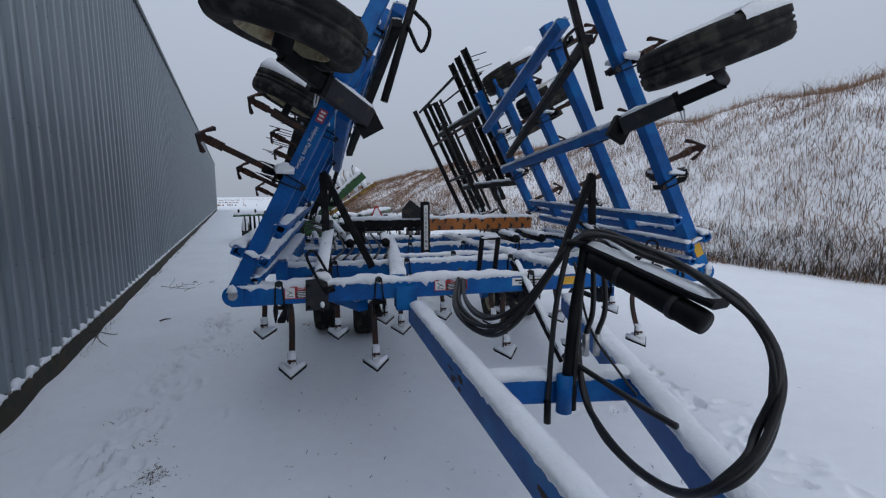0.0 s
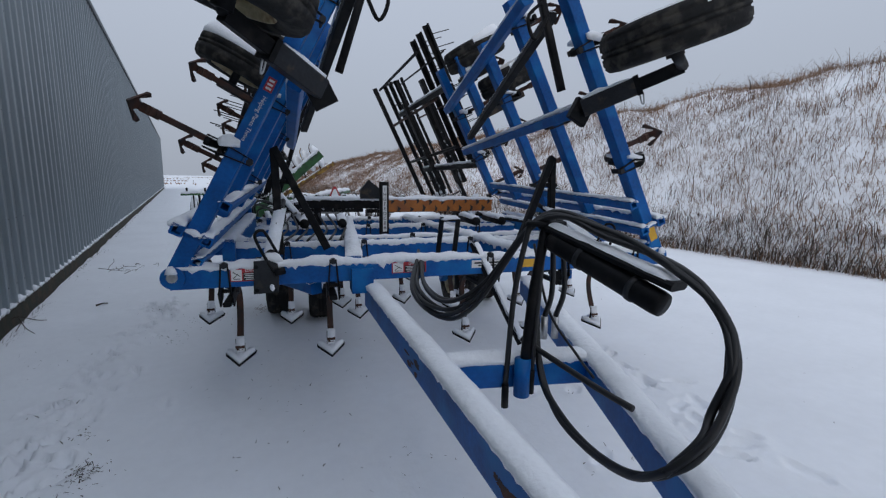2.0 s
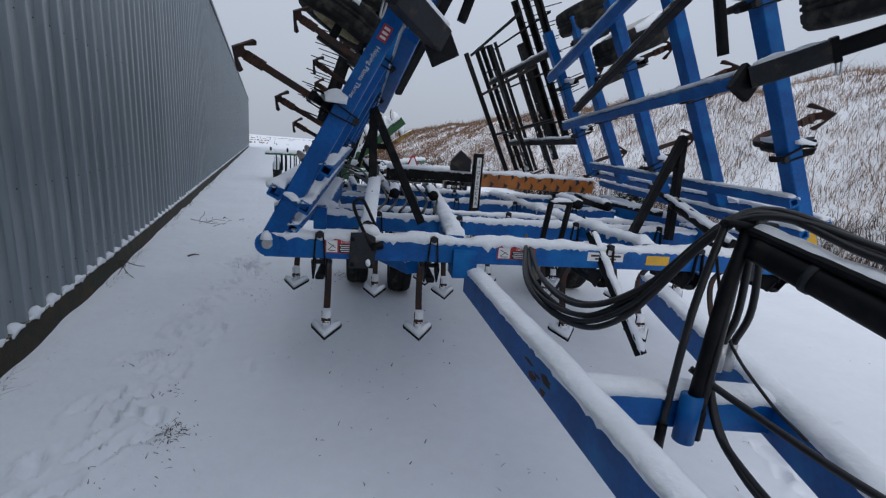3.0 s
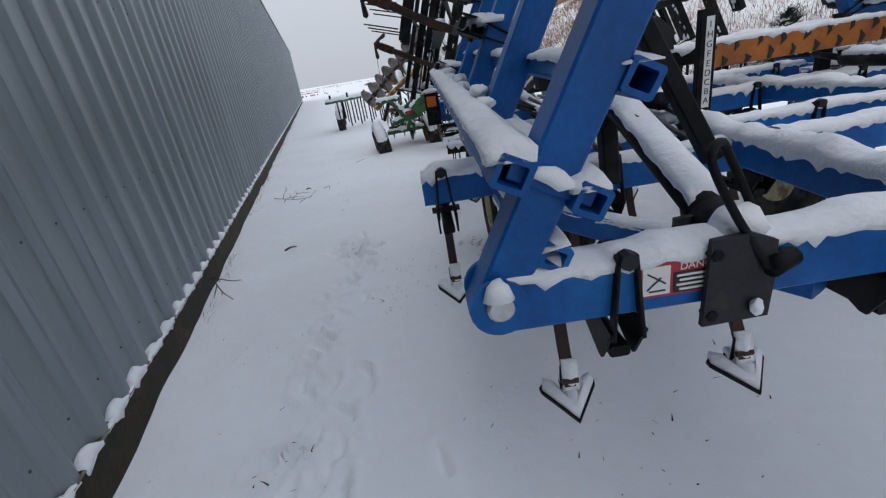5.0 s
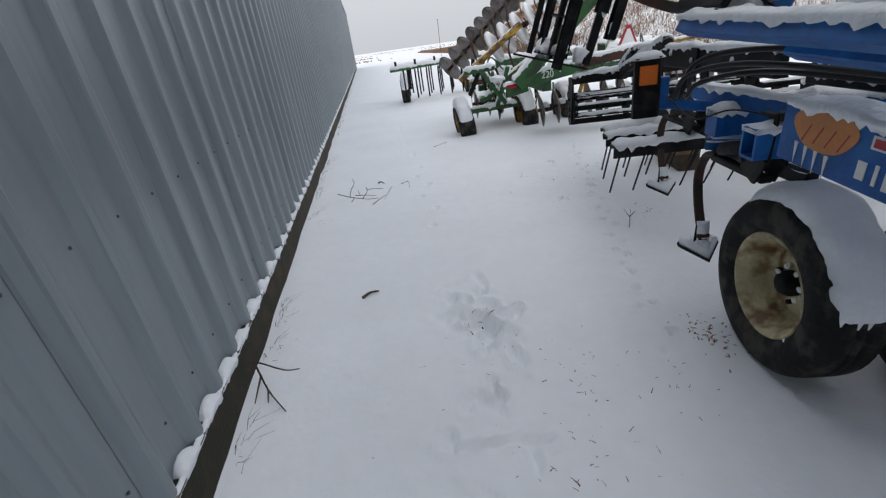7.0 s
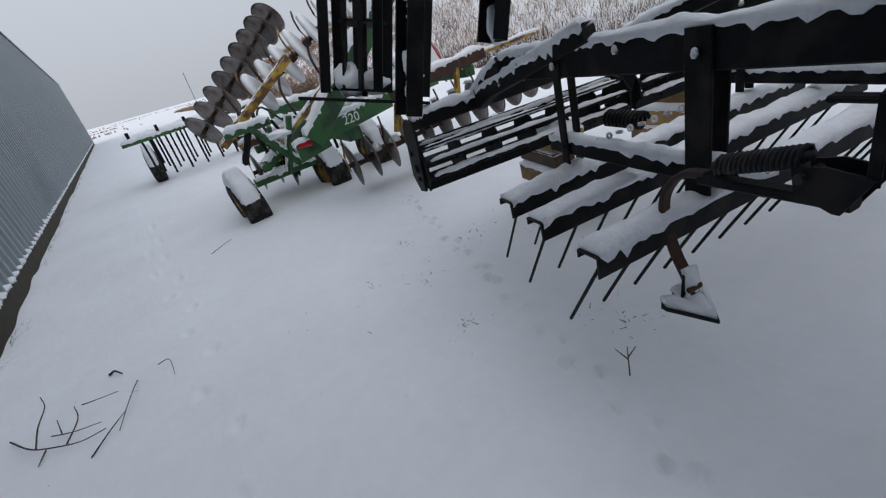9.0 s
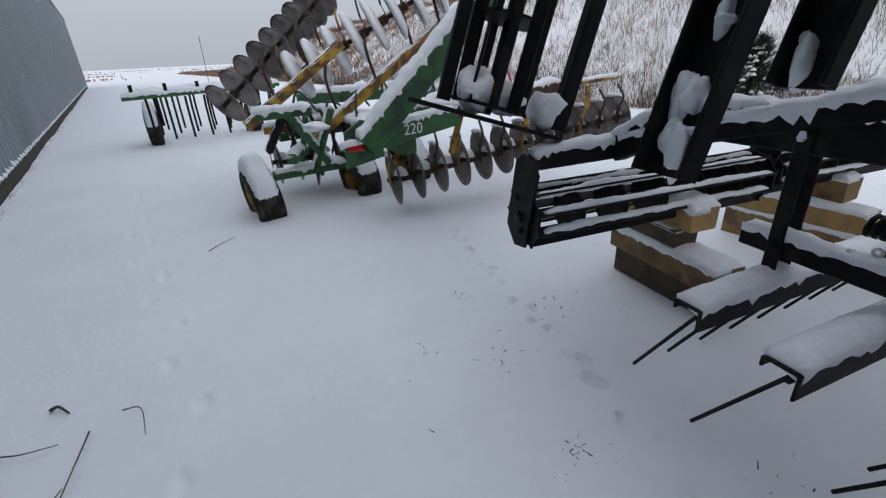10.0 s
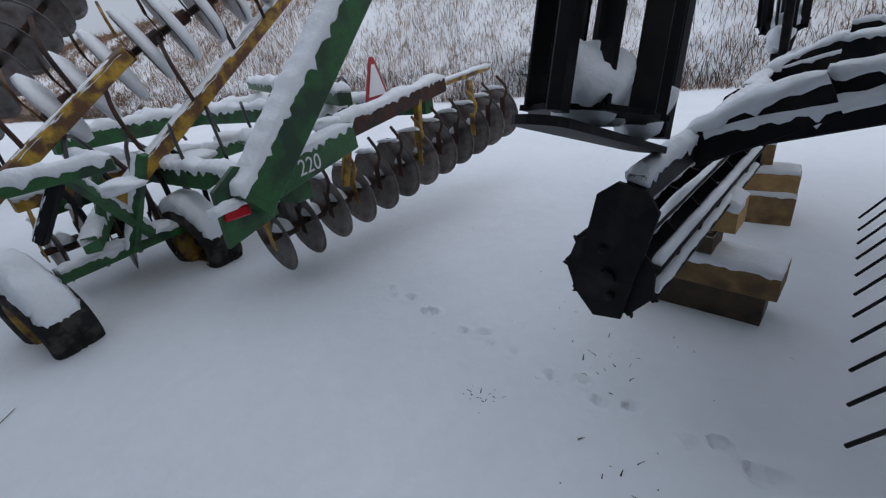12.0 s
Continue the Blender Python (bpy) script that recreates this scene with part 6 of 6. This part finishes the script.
def stalk(vs, fs, x, y, z, h, w, lean, az, bend):
    """One dead stem: two tapering strips, bent."""
    c, s = math.cos(az), math.sin(az)
    px, py = -s * w, c * w
    mx, my, mz = x + lean * 0.45 * c * h, y + lean * 0.45 * s * h, z + h * 0.55
    tx, ty, tz = x + lean * c * h * (1 + bend), y + lean * s * h * (1 + bend), z + h * (1 - 0.35 * bend)
    i = len(vs)
    vs += [(x - px, y - py, z), (x + px, y + py, z), (mx - px * 0.8, my - py * 0.8, mz), (mx + px * 0.8, my + py * 0.8, mz), (tx - px * 0.35, ty - py * 0.35, tz), (tx + px * 0.35, ty + py * 0.35, tz)]
    fs += [(i, i + 1, i + 3, i + 2), (i + 2, i + 3, i + 5, i + 4)]


def stuff_mesh(name, vs, fs, mat, label, category):
    me = bpy.data.meshes.new(name)
    me.from_pydata(vs, [], fs)
    me.materials.append(mat)
    return tagged(new(name, me), label, category, kind="stuff")


vs, fs = [], []
for i in range(290000):
    y = -8 + 130 * random.random() ** 1.9
    x = 11.2 + 10.8 * random.random() + 0.02 * max(0, y - 10)
    dens = noise.noise(Vector((x * 0.35, y * 0.35, 8))) * 0.55 + noise.noise(Vector((x * 1.4, y * 1.4, 2))) * 0.45
    if random.random() > 0.82 + dens * 1.6 + 0.018 * (x - 16):
        continue
    z = ground_height(x, y)
    far = 1 + max(0.0, y - 15) / 22
    h = random.uniform(0.08, 0.30) * (2.2 if random.random() < 0.14 else 1.0)
    stalk(vs, fs, x, y, z - 0.02, h, random.uniform(0.0035, 0.008) * far, random.uniform(0.1, 0.75) * (2.2 if random.random() < 0.45 else 1), random.uniform(0, 6.3), random.uniform(0, 0.8))
stuff_mesh("bank_grass", vs, fs, STRAW, "dead straw-coloured weeds standing through snow on the bank", "dead grass")
vs, fs = [], []
for i in range(16000):
    y = -6 + 60 * random.random() ** 1.5
    x = 11.3 + 1.6 * random.random() ** 2 + 0.02 * max(0, y - 10) + 0.5 * noise.noise(Vector((0.3, y * 0.12, 0)))
    if noise.noise(Vector((x * 0.7, y * 0.7, 1))) < -0.25:
        continue
    stalk(vs, fs, x, y, ground_height(x, y) - 0.02, random.uniform(0.15, 0.55), random.uniform(0.004, 0.009), random.uniform(0.2, 1.0), random.uniform(0, 6.3), random.uniform(0.2, 1.0))
for i in range(9000):
    y = -8 + 90 * random.random() ** 1.8
    x = 12 + 10 * random.random()
    if noise.noise(Vector((x * 0.5, y * 0.5, 31))) < 0.02:
        continue
    stalk(vs, fs, x, y, ground_height(x, y) - 0.02, random.uniform(0.25, 0.75), random.uniform(0.004, 0.008), random.uniform(0.1, 0.6), random.uniform(0, 6.3), random.uniform(0, 0.6))
stuff_mesh("bank_brush", vs, fs, TWIG, "dark dry brush along the foot of the bank", "brush")
# a low spruce at the foot of the bank
vs, fs = [], []
bm = bmesh.new()
BX, BY = 12.25, 13.15
bz = ground_height(BX, BY)
pipe(bm, [(BX, BY, bz - 0.05), (BX + 0.05, BY, bz + 0.7), (BX + 0.02, BY + 0.03, bz + 1.25)], 0.06, 7, 0.2)
tree = thing("spruce_bush", "small dark spruce bush dusted with snow at the bank", "bush")
part("trunk", bm, TWIG, tree)
for i in range(95):
    hh = random.uniform(0.1, 1.2)
    rr = (1.35 - hh) * 0.75 * random.uniform(0.6, 1.15)
    a = random.uniform(0, 6.3)
    for k in range(16):
        f = k / 15
        px, py = BX + math.cos(a) * rr * f, BY + math.sin(a) * rr * f
        pz = bz + hh - 0.18 * f * rr + 0.12 * f * f
        for _ in range(2):
            stalk(vs, fs, px, py, pz, random.uniform(0.10, 0.2), 0.008, random.uniform(0.5, 1.5), a + random.uniform(-1.2, 1.2), 0.3)
me = bpy.data.meshes.new("crown")
me.from_pydata(vs, [], fs)
me.materials.append(NEEDLE)
new("crown", me).parent = tree
bm = bmesh.new()
for i in range(70):
    hh = random.uniform(0.15, 1.15)
    rr = (1.3 - hh) * 0.7 * random.uniform(0.3, 1.0)
    a = random.uniform(0, 6.3)
    heap(bm, (BX + math.cos(a) * rr, BY + math.sin(a) * rr, bz + hh), 0.09, 0.06, 0.05, i, a)
part("snow", bm, SNOW, tree, "snow lodged on the boughs", True)["kind"] = "stuff"

# fallen twigs on the yard
def twig(points, r, label, group="fallen twigs", parent=None):
    bm = bmesh.new()
    for pts in points:
        pipe(bm, curve_points([(x, y, ground_height(x, y) + z) for x, y, z in pts], 4), r, 5, 0.5)
    me = bpy.data.meshes.new("twig")
    bm.to_mesh(me)
    bm.free()
    me.materials.append(TWIG)
    return tagged(new("twig", me), label, "twig", group)


twig([[(-0.34, 8.26, 0.012), (-0.28, 8.30, 0.02), (-0.22, 8.31, 0.012)]], 0.012, "short dark stick lying on the snow")
twig([[(-0.64, 10.92, 0.02), (-0.50, 10.66, 0.035), (-0.36, 10.54, 0.03), (-0.26, 10.49, 0.02), (-0.15, 10.50, 0.012)], [(-0.48, 10.64, 0.03), (-0.46, 10.78, 0.08), (-0.42, 10.92, 0.12), (-0.43, 11.0, 0.16)], [(-0.33, 10.52, 0.03), (-0.27, 10.68, 0.06), (-0.28, 10.80, 0.09)], [(-0.43, 10.58, 0.03), (-0.46, 10.48, 0.02)]], 0.005, "branched bare twig sticking out of the snow")
twig([[(0.03, 10.86, 0.02), (0.02, 10.72, 0.05), (-0.02, 10.55, 0.05), (-0.08, 10.38, 0.02)]], 0.004, "thin curved twig lying on the snow")
twig([[(-0.28, 10.92, 0.02), (-0.20, 10.86, 0.035), (-0.08, 10.85, 0.02)]], 0.004, "thin bare twig lying on the snow")
twig([[(-0.42, 10.72, 0.02), (-0.30, 10.60, 0.04), (-0.17, 10.58, 0.02)], [(-0.36, 10.66, 0.03), (-0.38, 10.80, 0.06)]], 0.004, "forked thin twig lying on the snow")
twig([[(-0.22, 10.30, 0.01), (-0.12, 10.42, 0.03), (-0.05, 10.55, 0.02)]], 0.0045, "straight bare twig lying on the snow")
twig([[(-0.13, 11.16, 0.01), (-0.09, 11.13, 0.03), (-0.05, 11.06, 0.02)]], 0.010, "small dark broken twig on the snow")
twig([[(0.16, 10.92, 0.02), (0.24, 10.82, 0.06), (0.24, 10.66, 0.02)]], 0.0035, "thin bent grass stem in the snow")
twig([[(-0.955, 7.56, 0.10), (-0.90, 7.57, 0.12), (-0.74, 7.50, 0.09), (-0.66, 7.50, 0.08)], [(-0.90, 7.57, 0.12), (-0.82, 7.42, 0.04), (-0.72, 7.28, 0.01)], [(-0.86, 7.50, 0.08), (-0.88, 7.36, 0.02)], [(-0.82, 7.42, 0.04), (-0.80, 7.32, 0.05)]], 0.006, "small bare twig leaning on the skirting board")
twig([[(1.84, 8.56, -0.01), (1.85, 8.57, 0.15)], [(1.85, 8.57, 0.08), (1.81, 8.60, 0.15)], [(1.85, 8.57, 0.09), (1.88, 8.55, 0.14)]], 0.0035, "upright dead weed stem by the harrow")
twig([[(0.86, 12.80, 0.008), (0.98, 12.88, 0.015), (1.12, 12.98, 0.008)]], 0.004, "thin twig half sunk in the snow")
vs, fs = [], []
for cx, cy, spread, count in ((0.09, 4.30, 0.10, 60), (-0.05, 4.05, 0.25, 26), (0.56, 6.55, 0.28, 40), (0.81, 7.14, 0.3, 34), (1.15, 6.85, 0.14, 16), (1.05, 5.17, 0.5, 26), (1.67, 9.45, 0.16, 22), (2.13, 8.72, 0.2, 18), (2.05, 10.74, 0.15, 14), (1.54, 10.38, 0.12, 10), (-0.37, 6.32, 0.35, 24), (0.54, 9.88, 1.2, 24), (0.32, 7.38, 0.3, 26), (1.60, 3.30, 0.4, 20), (-0.69, 5.35, 0.3, 18), (3.34, 11.62, 1.0, 30), (5.00, 4.00, 2.5, 60), (-0.88, 7.87, 0.08, 20), (-0.79, 10.04, 0.08, 20), (2.52, 10.23, 0.5, 30), (7.11, 7.97, 3.0, 80)):
    for k in range(count):
        x, y = random.gauss(cx, spread * 0.6), random.gauss(cy, spread * 0.6)
        if x < -0.85:
            continue
        stalk(vs, fs, x, y, ground_height(x, y) - 0.004, random.uniform(0.003, 0.016), random.uniform(0.001, 0.0026), random.uniform(0.3, 1.6), random.uniform(0, 6.3), random.uniform(0.2, 1.0))
for cx, cy, spread, count in ((0.09, 4.32, 0.05, 70), (0.12, 4.18, 0.09, 30), (0.02, 4.75, 0.06, 22), (-0.20, 5.22, 0.08, 16), (1.67, 9.45, 0.03, 9), (2.05, 10.74, 0.03, 7), (1.56, 10.38, 0.025, 6), (1.88, 10.10, 0.10, 12), (2.13, 8.83, 0.08, 12), (2.52, 10.23, 0.12, 10), (0.56, 6.55, 0.14, 14), (0.81, 7.14, 0.14, 12), (0.38, 7.65, 0.07, 12), (1.20, 3.60, 0.12, 8), (2.90, 2.90, 0.15, 12), (3.40, 3.60, 0.2, 14), (1.10, 4.30, 0.3, 20), (1.65, 5.14, 0.4, 24)):
    for k in range(count):
        x, y = random.gauss(cx, spread), random.gauss(cy, spread)
        stalk(vs, fs, x, y, ground_height(x, y) - 0.004, random.uniform(0.006, 0.022), random.uniform(0.002, 0.0045), random.uniform(0.3, 1.6), random.uniform(0, 6.3), random.uniform(0.2, 1.0))
for k in range(900):
    y = 4 + 26 * random.random() ** 1.4
    if noise.noise(Vector((0, y * 1.3, 40))) < 0.05:
        continue
    x = -0.925 + abs(random.gauss(0, 0.035))
    stalk(vs, fs, x, y, ground_height(x, y) - 0.01, random.uniform(0.02, 0.11), random.uniform(0.001, 0.0022), random.uniform(0.3, 1.4), random.uniform(-1.4, 1.4), random.uniform(0.2, 1.0))
stuff_mesh("yard_stubble", vs, fs, TWIG, "sparse dead grass stems and chaff poking through the snow", "dead grass")
vs, fs = [], []
for k in range(70):
    x, y = random.gauss(1.47, 0.06), random.gauss(7.15, 0.10)
    stalk(vs, fs, x, y, ground_height(x, y) + 0.002, random.uniform(0.004, 0.010), 0.004, 1.6, random.uniform(0, 6.3), 0.5)
stuff_mesh("dead_leaves", vs, fs, LEAF, "red-brown dead leaves blown against the tyre", "leaves")
# marker pole and distant field edges
bm = bmesh.new()
pipe(bm, [(6.42, 45, -0.1), (6.48, 45, 3.3)], 0.018, 6)
me = bpy.data.meshes.new("marker_pole")
bm.to_mesh(me)
bm.free()
me.materials.append(TWIG)
tagged(new("marker_pole", me), "thin leaning grey marker pole out in the snow", "pole")
vs, fs = [], []
for i in range(5000):
    y = random.choice((95, 140, 210, 330)) + random.gauss(0, 2.0)
    x = random.uniform(-60, 120) * y / 120
    if noise.noise(Vector((x * 0.03, y * 0.1, 5))) < -0.1:
        continue
    stalk(vs, fs, x, y, ground_height(x, y), random.uniform(0.1, 0.4), 0.12 * y / 100, 0.3, random.uniform(0, 6.3), 0.4)
stuff_mesh("field_stubble", vs, fs, STRAW, "lines of stubble and weeds across far snowy fields", "stubble")
